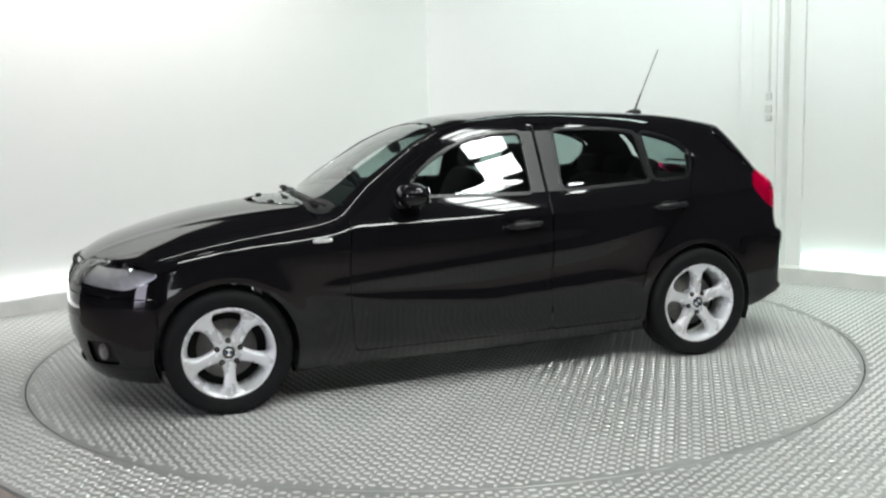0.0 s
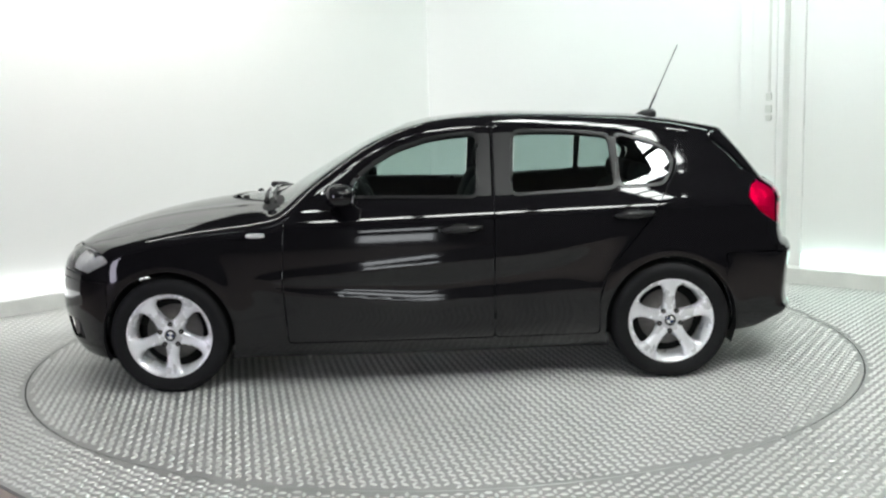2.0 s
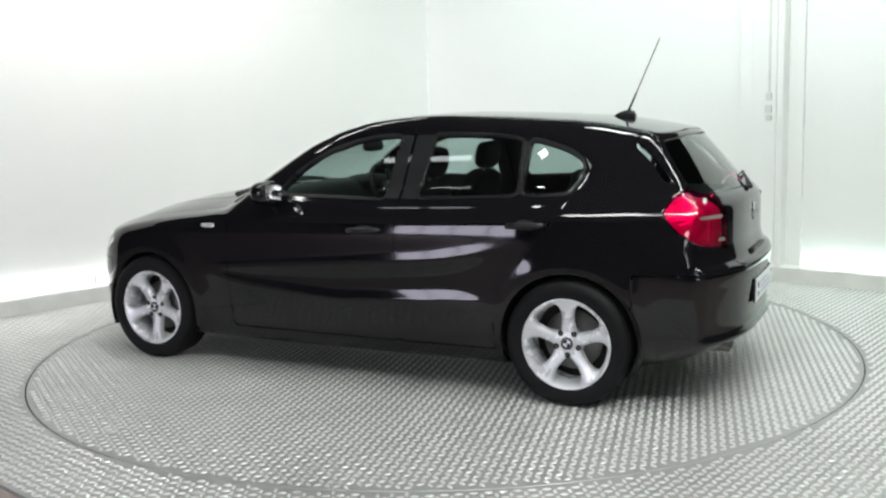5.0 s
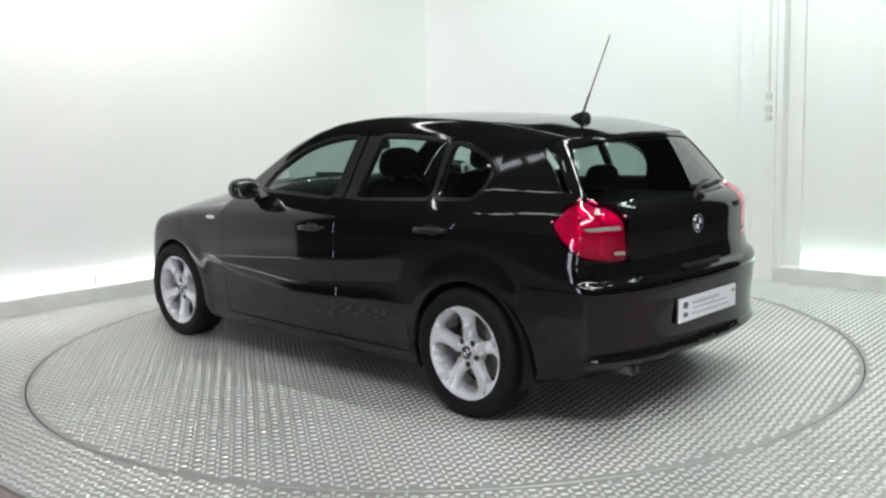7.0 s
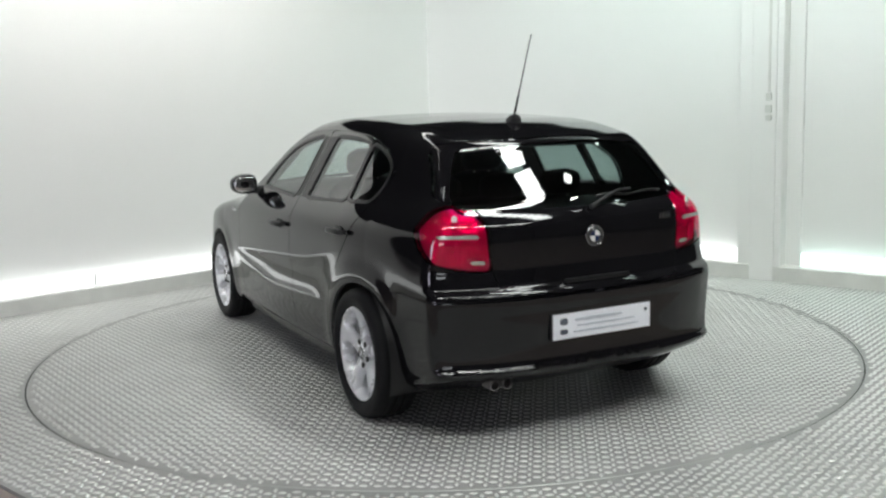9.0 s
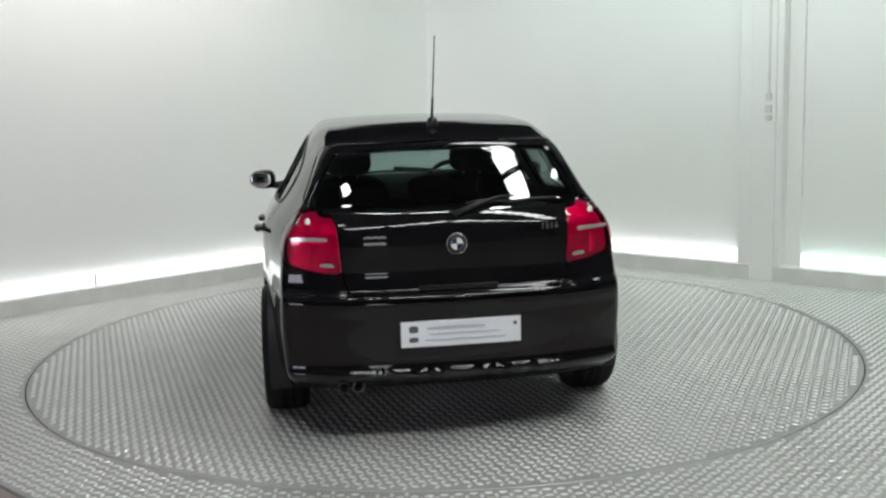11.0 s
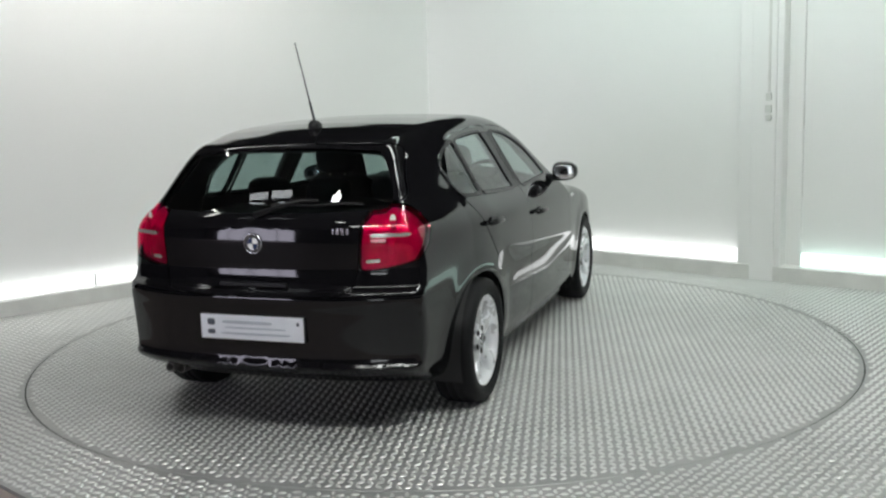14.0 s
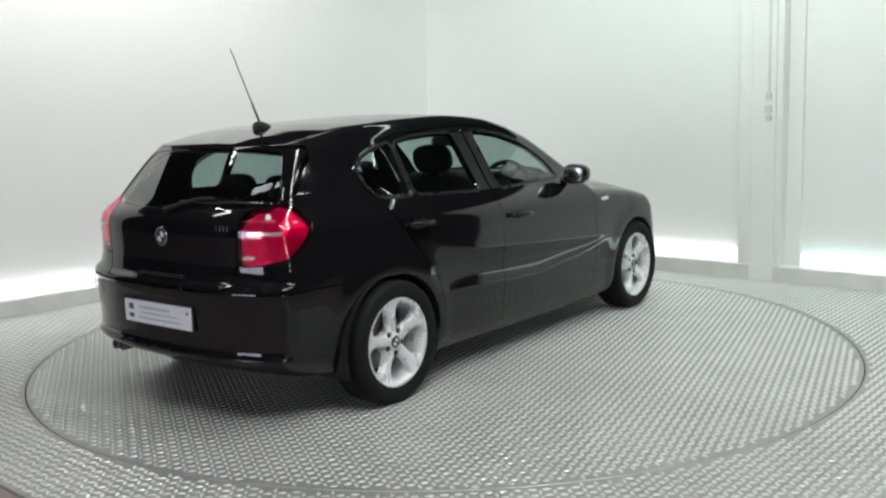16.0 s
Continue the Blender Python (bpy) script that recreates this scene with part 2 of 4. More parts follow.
def build_pillar():
    pil = new("pillar")
    pil.matrix_basis = wall_matrix("right", 0.0, 0.0, -0.06)
    part("shaft", box(0.20, 0.165, 2.70, Matrix.Translation((0.90, 0.0785, 1.35))), M_WALL, pil, bevel=0.012)
    part("side_panel", box(0.11, 0.14, 2.69, Matrix.Translation((0.745, 0.09, 1.345))), M_WALL, pil, bevel=0.006)
    part("cover_strip", box(0.05, 0.15, 2.69, Matrix.Translation((1.025, 0.085, 1.345))), M_WALL, pil, bevel=0.006)
    part("end_panel", box(0.12, 0.03, 2.69, Matrix.Translation((1.11, 0.144, 1.345))), M_WALL, pil, bevel=0.006)
    tagged(pil, "white boxed-in pillar standing against the studio wall", "pillar", kind="structure")
    sw = new("wall_box")
    sw.matrix_basis = wall_matrix("right", -0.012, 0.945, 1.40)
    part("cover", box(0.045, 0.022, 0.06, Matrix.Translation((0, 0, 0.075))), M_GREY, sw, bevel=0.005)
    part("cover", box(0.05, 0.025, 0.06, Matrix.Translation((0, 0, -0.02))), M_GREY, sw, bevel=0.005)
    part("cover", box(0.045, 0.022, 0.04, Matrix.Translation((0, 0, -0.09))), M_GREY, sw, bevel=0.004)
    part("cable_duct", box(0.018, 0.012, 1.10, Matrix.Translation((0, 0.008, 0.66))), M_PLINTH, sw)
    tagged(sw, "small grey switch boxes with a cable duct on the pillar", "switch box")


build_pillar()


# ---- tread plate floor and turntable ----
def tread(points, angle):
    """Raised lozenges of a tread plate at the points, in alternate directions, as one sheet of relief."""
    L, W, Hh = 0.0195, 0.0098, 0.0050
    ring = [(math.cos(2 * math.pi * k / 8), math.sin(2 * math.pi * k / 8)) for k in range(8)]
    base = np.array([(c * L, s * W * (1 - 0.35 * abs(c)), 0.0) for c, s in ring]
                    + [(c * L * 0.6, s * W * 0.55, Hh) for c, s in ring])
    faces = []
    for k in range(8):
        j = (k + 1) % 8
        faces.append((k, j, 8 + j, 8 + k))
    faces.append(tuple(range(8, 16)))
    verts, allf = [], []
    for i, (x, y, flip) in enumerate(points):
        a = angle + (math.pi / 4 if flip else -math.pi / 4)
        ca, sa = math.cos(a), math.sin(a)
        v = base.copy()
        v[:, 0], v[:, 1] = base[:, 0] * ca - base[:, 1] * sa + x, base[:, 0] * sa + base[:, 1] * ca + y
        verts.append(v)
        allf.extend(tuple(q + i * 16 for q in f) for f in faces)
    return np.concatenate(verts), allf


PITCH = 0.040


def lattice(angle, half, keep):
    pts = []
    n = int(half / PITCH) + 1
    ca, sa = math.cos(angle), math.sin(angle)
    for i in range(-n, n + 1):
        for j in range(-n, n + 1):
            u, v = i * PITCH, j * PITCH
            x, y = u * ca - v * sa, u * sa + v * ca
            if keep(x, y):
                pts.append((x, y, (i + j) % 2 == 0))
    return pts


EDGES = [(2.985, 131.9), (2.92, 49.1), (3.06, -48.1), (2.915, -130.9)]


def on_platform(x, y, inset=0.0):
    return all(x * math.cos(radians(a)) + y * math.sin(radians(a)) < d - inset for d, a in EDGES)


def build_floor():
    # sheet with a round hole: ring of the disc's rim joined to the platform's outline
    n = 192
    verts, faces = [], []
    for i in range(n):
        a = 2 * math.pi * i / n
        c, s = math.cos(a), math.sin(a)
        out = min(d / max(1e-6, c * math.cos(radians(q)) + s * math.sin(radians(q)))
                  for d, q in EDGES if c * math.cos(radians(q)) + s * math.sin(radians(q)) > 0.05)
        r = R_DISC + 0.008
        verts += [(r * c, r * s, -0.05), (r * c, r * s, 0.0), (out * c, out * s, 0.0), (out * c, out * s, -0.06)]
    for i in range(n):
        a, b = 4 * i, 4 * ((i + 1) % n)
        faces += [(a, b, b + 1, a + 1), (a + 1, b + 1, b + 2, a + 2), (a + 2, b + 2, b + 3, a + 3)]
    floor = mesh_ob("floor", verts, faces, M_FLOORPLATE, smooth=False)
    tagged(floor, "grey metal tread-plate floor round the turntable", "floor", kind="structure")
    ang = radians(49.1)
    pts = lattice(ang, 4.3, lambda x, y: x * x + y * y > (R_DISC + 0.03) ** 2 and on_platform(x, y, 0.02))
    v, f = tread(pts, ang)
    relief = mesh_ob("tread_relief", v, f, M_TREADTOP, floor, smooth=False)
    relief["kind"] = "stuff"
    # dark ring laid in the gap round the disc, as the gap's shade
    mesh_ob("gap_shade_ring", *lathe_z([(R_DISC + 0.0005, -0.004), (R_DISC + 0.0075, -0.004)], 192), M_SEAM, floor)
    # turntable
    table = new("turntable")
    v, f = lathe_z([(0.0005, 0.0), (1.2, 0.0), (R_DISC - 0.003, 0.0), (R_DISC, -0.003), (R_DISC, -0.045)], 192)
    mesh_ob("disc", v, f, M_FLOORPLATE, table, smooth=False)
    pts = lattice(radians(12), R_DISC, lambda x, y: x * x + y * y < (R_DISC - 0.026) ** 2)
    v, f = tread(pts, radians(12))
    rel = mesh_ob("tread_relief", v, f, M_TREADTOP, table, smooth=False)
    rel["kind"] = "stuff"
    tagged(table, "round grey tread-plate turntable flush with the floor", "turntable")
    return table


def lathe_z(profile, steps):
    v, f = lathe(profile, steps)
    return [(x, z, y) for x, y, z in v], [tuple(reversed(q)) for q in f]


turntable = build_floor()


# ---- the hall round the studio ----
def build_hall():
    x0, x1, y0, y1, h = -14.0, 8.0, -9.0, 8.5, 4.6
    for name, sx, sy, cx, cy in (("wall_north", x1 - x0 + 0.6, 0.3, (x0 + x1) / 2, y1 + 0.15), ("wall_south", x1 - x0 + 0.6, 0.3, (x0 + x1) / 2, y0 - 0.15),
                                 ("wall_east", 0.3, y1 - y0, x1 + 0.15, (y0 + y1) / 2), ("wall_west", 0.3, y1 - y0, x0 - 0.15, (y0 + y1) / 2)):
        ob = part(name, box(sx, sy, h, Matrix.Translation((cx, cy, h / 2 - 0.06))), M_DARKWALL, None)
        tagged(ob, "dark painted wall of the hall", "wall", kind="structure")
    c = part("ceiling", box(x1 - x0 + 0.6, y1 - y0 + 0.6, 0.2, Matrix.Translation(((x0 + x1) / 2, (y0 + y1) / 2, h + 0.04))), M_CEIL, None)
    tagged(c, "dark roof lining of the hall", "ceiling", kind="structure")


build_hall()


def roof_light(cx, cy, w, l, rz=0.0, z=4.5, glowing=None):
    rl = new("roof_light")
    rl.matrix_basis = pose(cx, cy, z, 0, 0, rz)
    part("panel", box(w, l, 0.02, Matrix.Translation((0, 0, 0.0))), glowing or M_SKYLIGHT, rl, "glowing white panel")
    for s in (-1, 1):
        part("frame_bar", box(0.05, l + 0.1, 0.08, Matrix.Translation((s * (w / 2 + 0.025), 0, 0))), M_DARKWALL, rl)
        part("frame_bar", box(w, 0.05, 0.08, Matrix.Translation((0, s * (l / 2 + 0.025), 0))), M_DARKWALL, rl)
    tagged(rl, "bright white roof light panel in a dark frame", "roof light", group="roof lights")


# one long roof light of six panels, a slim one across the hall, and two single lamps
for k in range(6):
    d = -1.55 + k * 0.62
    roof_light(1.90 + d * 0.72, -1.95 - d * 0.694, 0.52, 0.46, -44)
for k in range(2):
    d = k * 0.62
    roof_light(-2.60 - d * 0.89, -2.06 + d * 0.45, 0.52, 0.14, -26.8, glowing=M_DAYLIGHT)
roof_light(-1.4, -2.65, 0.20, 0.18, 15)
roof_light(2.95, -1.50, 0.20, 0.18, 15)
# a second row nearer the hall's door
for k in range(4):
    roof_light(-1.0 + k * 1.38, -4.7, 1.22, 0.62, glowing=M_SKYDIM)


# unseen fill lights, added to brighten the walls and the floor
def fill_light(side, along, tubes):
    fl = new("fill_light")
    fl.matrix_basis = wall_matrix(side, -1.15, along, 3.9) @ pose(0, 0, 0, 42)
    part("fill_panel", box(1.2, 0.42, 0.02, Matrix.Translation((0, 0, -0.03))), tubes, fl, "glowing fill panel")
    part("housing", box(1.26, 0.48, 0.05, Matrix.Translation((0, 0, 0.008))), M_WHITE, fl, bevel=0.008)
    for s in (-1, 1):
        part("hanger", box(0.015, 0.015, 0.9, pose(0, 0, 0, -42) @ Matrix.Translation((s * 0.5, 0, 0.45))), M_DARKWALL, fl)
    tagged(fl, "unseen white fill light added above the studio wall", "flood light", group="flood lights")


for q in (-2.2, -1.0, 0.2):
    fill_light("left", q, M_FILL)
for q in (-0.8, 0.6, 1.9):
    fill_light("right", q, M_FILLGREEN)


def hall_window():
    """A daylit glazed door in the hall's far wall, behind the camera."""
    w = new("door_1")
    w.matrix_basis = pose(-0.65, -8.985, 1.06)
    part("door_leaf", box(1.5, 0.03, 2.12, Matrix.Translation((0, -0.012, 0))), M_DARKWALL, w)
    for z, h in ((0.45, 0.62), (-0.68, 0.42)):
        part("pane", box(1.22, 0.012, h, Matrix.Translation((0, 0.012, z))), M_DAYLIGHT, w, "bright daylit pane")
        for s in (-1, 1):
            part("frame_bar", box(1.30, 0.03, 0.04, Matrix.Translation((0, 0.014, z + s * (h / 2 + 0.02)))), M_BLACKTRIM, w)
    tagged(w, "dark door with two bright glazed bands in the dark hall wall", "door", kind="structure")



def side_window():
    """A long cool daylit shopfront window in the hall's wall."""
    w = new("window_1")
    w.matrix_basis = pose(-9.5, -8.985, 1.56)
    n, pw, ph = 4, 1.14, 2.8
    for k in range(n):
        x = (k - (n - 1) / 2) * (pw + 0.05)
        part("pane", box(pw, 0.012, ph, Matrix.Translation((x, 0.006, 0))), M_VIOLET, w, "cool bright pane")
    for k in range(n + 1):
        part("window_frame", box(0.05, 0.03, ph, Matrix.Translation(((k - n / 2) * (pw + 0.05), 0.012, 0))), M_BLACKTRIM, w)
    for q in (-1, 1):
        part("window_frame", box(n * (pw + 0.05) + 0.05, 0.03, 0.05, Matrix.Translation((0, 0.012, q * (ph / 2 + 0.025)))), M_BLACKTRIM, w)
    tagged(w, "long cool daylit four-pane window in the dark hall wall", "window", kind="structure")


hall_window()
side_window()
# ---- the car ----
HUB_X, HUB_Z = 1.33, 0.31
top_line = smoothed([2.20, 2.02, 1.87, 1.69, 1.52, 1.345, 1.17, 1.0, 0.83, 0.78, 0.60, 0.30, 0.127, -0.045, -0.216, -0.386, -0.557, -0.9, -1.24, -1.41, -1.58, -1.72, -1.83, -2.3],
                   [0.60, 0.742, 0.815, 0.872, 0.916, 0.949, 0.973, 0.993, 1.008, 1.024, 1.132, 1.296, 1.366, 1.408, 1.426, 1.436, 1.436, 1.423, 1.402, 1.381, 1.349, 1.318, 1.292, 1.16], 0.028)
rear_line = hermite([0.10, 0.20, 0.265, 0.310, 0.340, 0.362, 0.40, 0.58, 0.645, 0.675, 0.70, 0.78, 0.887, 0.96, 0.995, 1.03, 1.07, 1.20, 1.265, 1.29, 1.40],
                    [-1.86, -1.92, -2.02, -2.105, -2.128, -2.112, -2.108, -2.120, -2.128, -2.118, -2.085, -2.068, -2.068, -2.062, -2.045, -2.005, -1.968, -1.853, -1.797, -1.778, -1.75])
nose_line = hermite([0.10, 0.17, 0.25, 0.35, 0.45, 0.52, 0.58, 0.66, 0.72, 0.78, 0.9],
                    [1.93, 2.00, 2.05, 2.075, 2.088, 2.086, 2.078, 2.062, 2.038, 1.99, 1.85])
SIDE = ([(0.06, 0.70), (0.12, 0.76), (0.18, 0.805), (0.23, 0.832)]
        + [(0.28 + 0.03 * k, 0.868 - 0.13 * (0.28 + 0.03 * k - 0.67) ** 2) for k in range(20)]
        + [(0.885, 0.858), (0.91, 0.846), (0.94, 0.828), (0.97, 0.807), (1.0, 0.783)]
        + [(1.03 + 0.03 * k, 0.757 - 0.53 * 0.03 * k - 0.16 * (0.03 * k) ** 2) for k in range(17)])
side_line = smoothed([z for z, y in SIDE], [y for z, y in SIDE], 0.022)
low_line = smoothed([-2.2, -1.9, -1.65, -1.0, 0, 1.0, 1.65, 1.9, 2.2], [0.26, 0.235, 0.21, 0.165, 0.16, 0.165, 0.17, 0.16, 0.16], 0.06)
crease_up = smoothed([-1.2, -0.936, -0.645, 0.6, 1.0], [0.80, 0.742, 0.69, 0.60, 0.57], 0.08)
crease_low = smoothed([-1.0, -0.80, -0.02, 0.61, 1.0], [0.50, 0.50, 0.46, 0.52, 0.60], 0.08)


def step(a, b, x):
    t = np.clip((x - a) / (b - a), 0, 1)
    return t * t * (3 - 2 * t)


def smax(a, b, k):
    h = np.maximum(k - np.abs(a - b), 0) / k
    return np.maximum(a, b) + h * h * k * 0.25


def side_y(x, z):
    zs = z + 0.022 * np.clip(x, -1.6, 1.0)
    s = side_line(zs)
    # plan taper to both ends, more so in the cabin
    s = s + 0.008 - 0.016 * np.clip(x + 0.1, -1.3, 1.3) ** 2 - 0.098 * step(-1.05, -2.25, x) - 0.038 * step(1.1, 2.1, x)
    s = s - 0.04 * step(-1.15, -2.25, x) * step(0.50, 1.0, z)
    s = s - 0.02 * step(0.1, 0.9, x) * step(0.95, 1.2, z)
    # flared arches
    for hx in (HUB_X, -HUB_X):
        r = np.sqrt((x - hx) ** 2 + (z - HUB_Z) ** 2)
        s = s + 0.009 * np.exp(-((r - 0.365) / 0.07) ** 2)
    # hollow between the two door creases
    u, l = crease_up(x), crease_low(x)
    zone = step(-1.12, -0.68, x) * step(1.0, 0.7, x)
    mid, half = (u + l) / 2, np.maximum((u - l) / 2, 0.02)
    q = np.clip(1 - ((z - mid) / half) ** 2, 0, 1)
    s = s - 0.010 * zone * q * np.clip(half / 0.1, 0, 1)
    s = s + 0.004 * zone * np.exp(-((z - u) / 0.04) ** 2) + 0.004 * zone * np.exp(-((z - l + 0.02) / 0.045) ** 2)
    return s


def body_f(P):
    """Less than nought inside the bodywork."""
    x, y, z = P[:, 0], np.abs(P[:, 1]), P[:, 2]
    back = step(1.25, 0.75, x) * step(-0.9, 0.0, x)
    xx = x + 0.09 * y * y * back
    g_top = z - (top_line(xx) - (0.175 - 0.110 * step(1.0, 0.2, x)) * y * y)
    g_top = g_top - 0.003 * np.exp(-((y - 0.30 - 0.16 * (1.9 - x)) / 0.035) ** 2) * step(2.0, 1.8, x) * step(0.85, 1.0, x)
    g_side = y - side_y(x, z)
    glazed = step(0.93, 1.05, z)
    g_rear = (rear_line(z) + 0.36 * y ** 3 * (1 - glazed) + (0.30 * y * y + 0.03 * y ** 3) * glazed) - x
    g_rear = g_rear - 0.35 * np.maximum(0.0121 - (z - 1.17) ** 2, 0)
    g_nose = x - (nose_line(z) - 0.72 * y ** 3)
    g_low = low_line(x) - z
    f = smax(g_top * 0.9, g_side, 0.06)
    f = smax(f, g_rear * 0.85, 0.03)
    f = smax(f, g_nose, 0.06)
    return smax(f, g_low, 0.03)


def shell():
    n_mid, n_end, n_phi = 165, 78, 170
    xa, xb, zc = -1.12, 1.25, 0.62
    rows = []
    for k in range(n_end):
        rows.append((xa, -math.pi / 2 * (1 - k / n_end)))
    for k in range(n_mid + 1):
        rows.append((xa + (xb - xa) * k / n_mid, 0.0))
    for k in range(1, n_end + 1):
        rows.append((xb, math.pi / 2 * k / n_end))
    phi = np.concatenate([np.linspace(-90, -38, 16)[:-1], np.linspace(-38, 90, n_phi)])
    phi = np.radians(phi)
    org, way = [], []
    for x, psi in rows:
        psi = max(-1.5700, min(1.5700, psi))
        d = np.stack([np.full_like(phi, math.sin(psi)), math.cos(psi) * np.cos(phi), math.cos(psi) * np.sin(phi)], 1)
        way.append(d)
        org.append(np.tile((x, 0, zc), (len(phi), 1)))
    org, way = np.concatenate(org), np.concatenate(way)
    lo, hi = np.full(len(org), 0.02), np.full(len(org), 1.9)
    for _ in range(34):
        m = (lo + hi) / 2
        ins = body_f(org + way * m[:, None]) < 0
        lo, hi = np.where(ins, m, lo), np.where(ins, hi, m)
    P = org + way * ((lo + hi) / 2)[:, None]
    P[:, 1] = np.where(P[:, 1] < 1e-4, 0, P[:, 1])
    nr, nc = len(rows), len(phi)
    i, j = np.meshgrid(np.arange(nr - 1), np.arange(nc - 1), indexing="ij")
    a = (i * nc + j).ravel()
    F = np.concatenate([np.stack([a, a + 1, a + nc + 1], 1), np.stack([a, a + nc + 1, a + nc], 1)])
    return P, F


def grad(P):
    N = np.zeros_like(P)
    for k in range(3):
        d = np.zeros(3)
        d[k] = 0.004
        hi, lo = P + d, P - d
        if k == 1:
            lo[:, 1] = np.where(P[:, 1] < 0.004, hi[:, 1], lo[:, 1])
        N[:, k] = body_f(hi) - body_f(lo)
    return N / np.maximum(np.linalg.norm(N, axis=1), 1e-9)[:, None]


def clip(P, F, d):
    """Splits a triangle mesh where d changes sign: the part with d < 0 and the rest."""
    out = []
    for sign in (1, -1):
        s = d * sign
        inn = s[F] < 0
        cnt = inn.sum(1)
        tris = [F[cnt == 3]]
        pts, n = [P], len(P)
        for need in (1, 2):
            T, I = F[cnt == need], inn[cnt == need]
            if not len(T):
                continue
            k = np.argmax(I if need == 1 else ~I, axis=1)
            r = np.arange(len(T))
            v0, v1, v2 = T[r, k], T[r, (k + 1) % 3], T[r, (k + 2) % 3]
            t1 = (s[v0] / (s[v0] - s[v1]))[:, None]
            t2 = (s[v0] / (s[v0] - s[v2]))[:, None]
            q1, q2 = P[v0] + (P[v1] - P[v0]) * t1, P[v0] + (P[v2] - P[v0]) * t2
            i1, i2 = n + r, n + len(T) + r
            pts += [q1, q2]
            n += 2 * len(T)
            if need == 1:
                tris.append(np.stack([v0, i1, i2], 1))
            else:
                tris += [np.stack([i1, v1, v2], 1), np.stack([i1, v2, i2], 1)]
        V, T = np.concatenate(pts), np.concatenate(tris)
        # weld equal points and drop unused ones
        used = np.unique(T)
        remap = np.full(len(V), -1)
        key = np.round(V[used] / 2e-5).astype(np.int64)
        _, first, inv = np.unique(key, axis=0, return_index=True, return_inverse=True)
        remap[used] = inv.ravel()
        V2, T2 = V[used][first], remap[T]
        ok = (T2[:, 0] != T2[:, 1]) & (T2[:, 1] != T2[:, 2]) & (T2[:, 0] != T2[:, 2])
        out.append((V2, T2[ok]))
    return out


def smooth_poly(pts, rounds=2):
    pts = [np.array(p, float) for p in pts]
    for _ in range(rounds):
        nxt = []
        for a, b in zip(pts, pts[1:] + pts[:1]):
            L = np.linalg.norm(b - a)
            c = min(0.25, 0.014 / max(L, 1e-6))
            nxt += [a + (b - a) * c, b + (a - b) * c]
        pts = nxt
    return np.array(pts)


def poly_sd(Q, poly):
    """Signed distance to an outline, less than nought inside."""
    d = np.full(len(Q), 1e9)
    inside = np.zeros(len(Q), bool)
    for a, b in zip(poly, np.roll(poly, -1, axis=0)):
        e, w = b - a, Q - a
        t = np.clip((w @ e) / max(e @ e, 1e-12), 0, 1)
        d = np.minimum(d, ((w - t[:, None] * e) ** 2).sum(1))
        c = ((a[1] <= Q[:, 1]) & (b[1] > Q[:, 1])) | ((b[1] <= Q[:, 1]) & (a[1] > Q[:, 1]))
        xi = a[0] + (Q[:, 1] - a[1]) / (b[1] - a[1] if b[1] != a[1] else 1e-9) * e[0]
        inside ^= c & (Q[:, 0] < xi)
    d = np.sqrt(d)
    return np.where(inside, -d, d)


def xz(P, pts, ymin=0.40, rounds=2):
    return np.maximum(poly_sd(P[:, [0, 2]], smooth_poly(pts, rounds)), ymin - P[:, 1])


def yz(P, pts, xmin=None, xmax=None, rounds=2):
    d = poly_sd(P[:, [1, 2]], smooth_poly(pts, rounds))
    if xmin is not None:
        d = np.maximum(d, xmin - P[:, 0])
    if xmax is not None:
        d = np.maximum(d, P[:, 0] - xmax)
    return d


FRONT_GLASS = [(0.375, 1.022), (0.30, 1.115), (0.208, 1.185), (0.104, 1.240), (-0.05, 1.288), (-0.20, 1.310), (-0.325, 1.316), (-0.312, 1.005)]
REAR_GLASS = [(-0.508, 1.010), (-0.535, 1.318), (-0.70, 1.316), (-0.86, 1.308), (-1.035, 1.286), (-1.048, 1.030)]
QUARTER_GLASS = [(-1.085, 1.032), (-1.082, 1.288), (-1.17, 1.268), (-1.26, 1.240), (-1.33, 1.206), (-1.365, 1.165), (-1.355, 1.105), (-1.31, 1.040)]
FRONT_DOOR = [(0.70, 0.25), (0.715, 0.60), (0.695, 0.93), (0.60, 0.985), (0.47, 1.075), (0.36, 1.16), (0.24, 1.232), (0.10, 1.296), (-0.05, 1.337), (-0.2, 1.352), (-0.415, 1.358), (-0.405, 0.9), (-0.395, 0.25)]
REAR_DOOR = [(-0.415, 1.358), (-0.66, 1.353), (-0.966, 1.334), (-1.12, 1.309), (-1.27, 1.262), (-1.37, 1.205), (-1.405, 1.16), (-1.385, 1.09), (-1.32, 1.0), (-1.22, 0.85), (-1.09, 0.70), (-0.985, 0.57), (-0.95, 0.42), (-0.955, 0.25), (-0.395, 0.25), (-0.405, 0.9)]
SCREEN = [(-0.1, 0.985), (0.45, 0.975), (0.655, 0.965), (0.60, 1.09), (0.535, 1.25), (0.475, 1.345), (0.25, 1.372), (-0.1, 1.382)]
REAR_SCREEN = [(-0.1, 1.292), (0.25, 1.289), (0.495, 1.272), (0.55, 1.18), (0.597, 1.08), (0.59, 1.03), (0.3, 1.022), (-0.1, 1.018)]
TAILGATE = [(-0.1, 1.32), (0.555, 1.30), (0.60, 1.18), (0.648, 1.065), (0.535, 1.040), (0.505, 1.01), (0.49, 0.80), (0.487, 0.74), (0.46, 0.68), (0.35, 0.662), (-0.1, 0.655)]
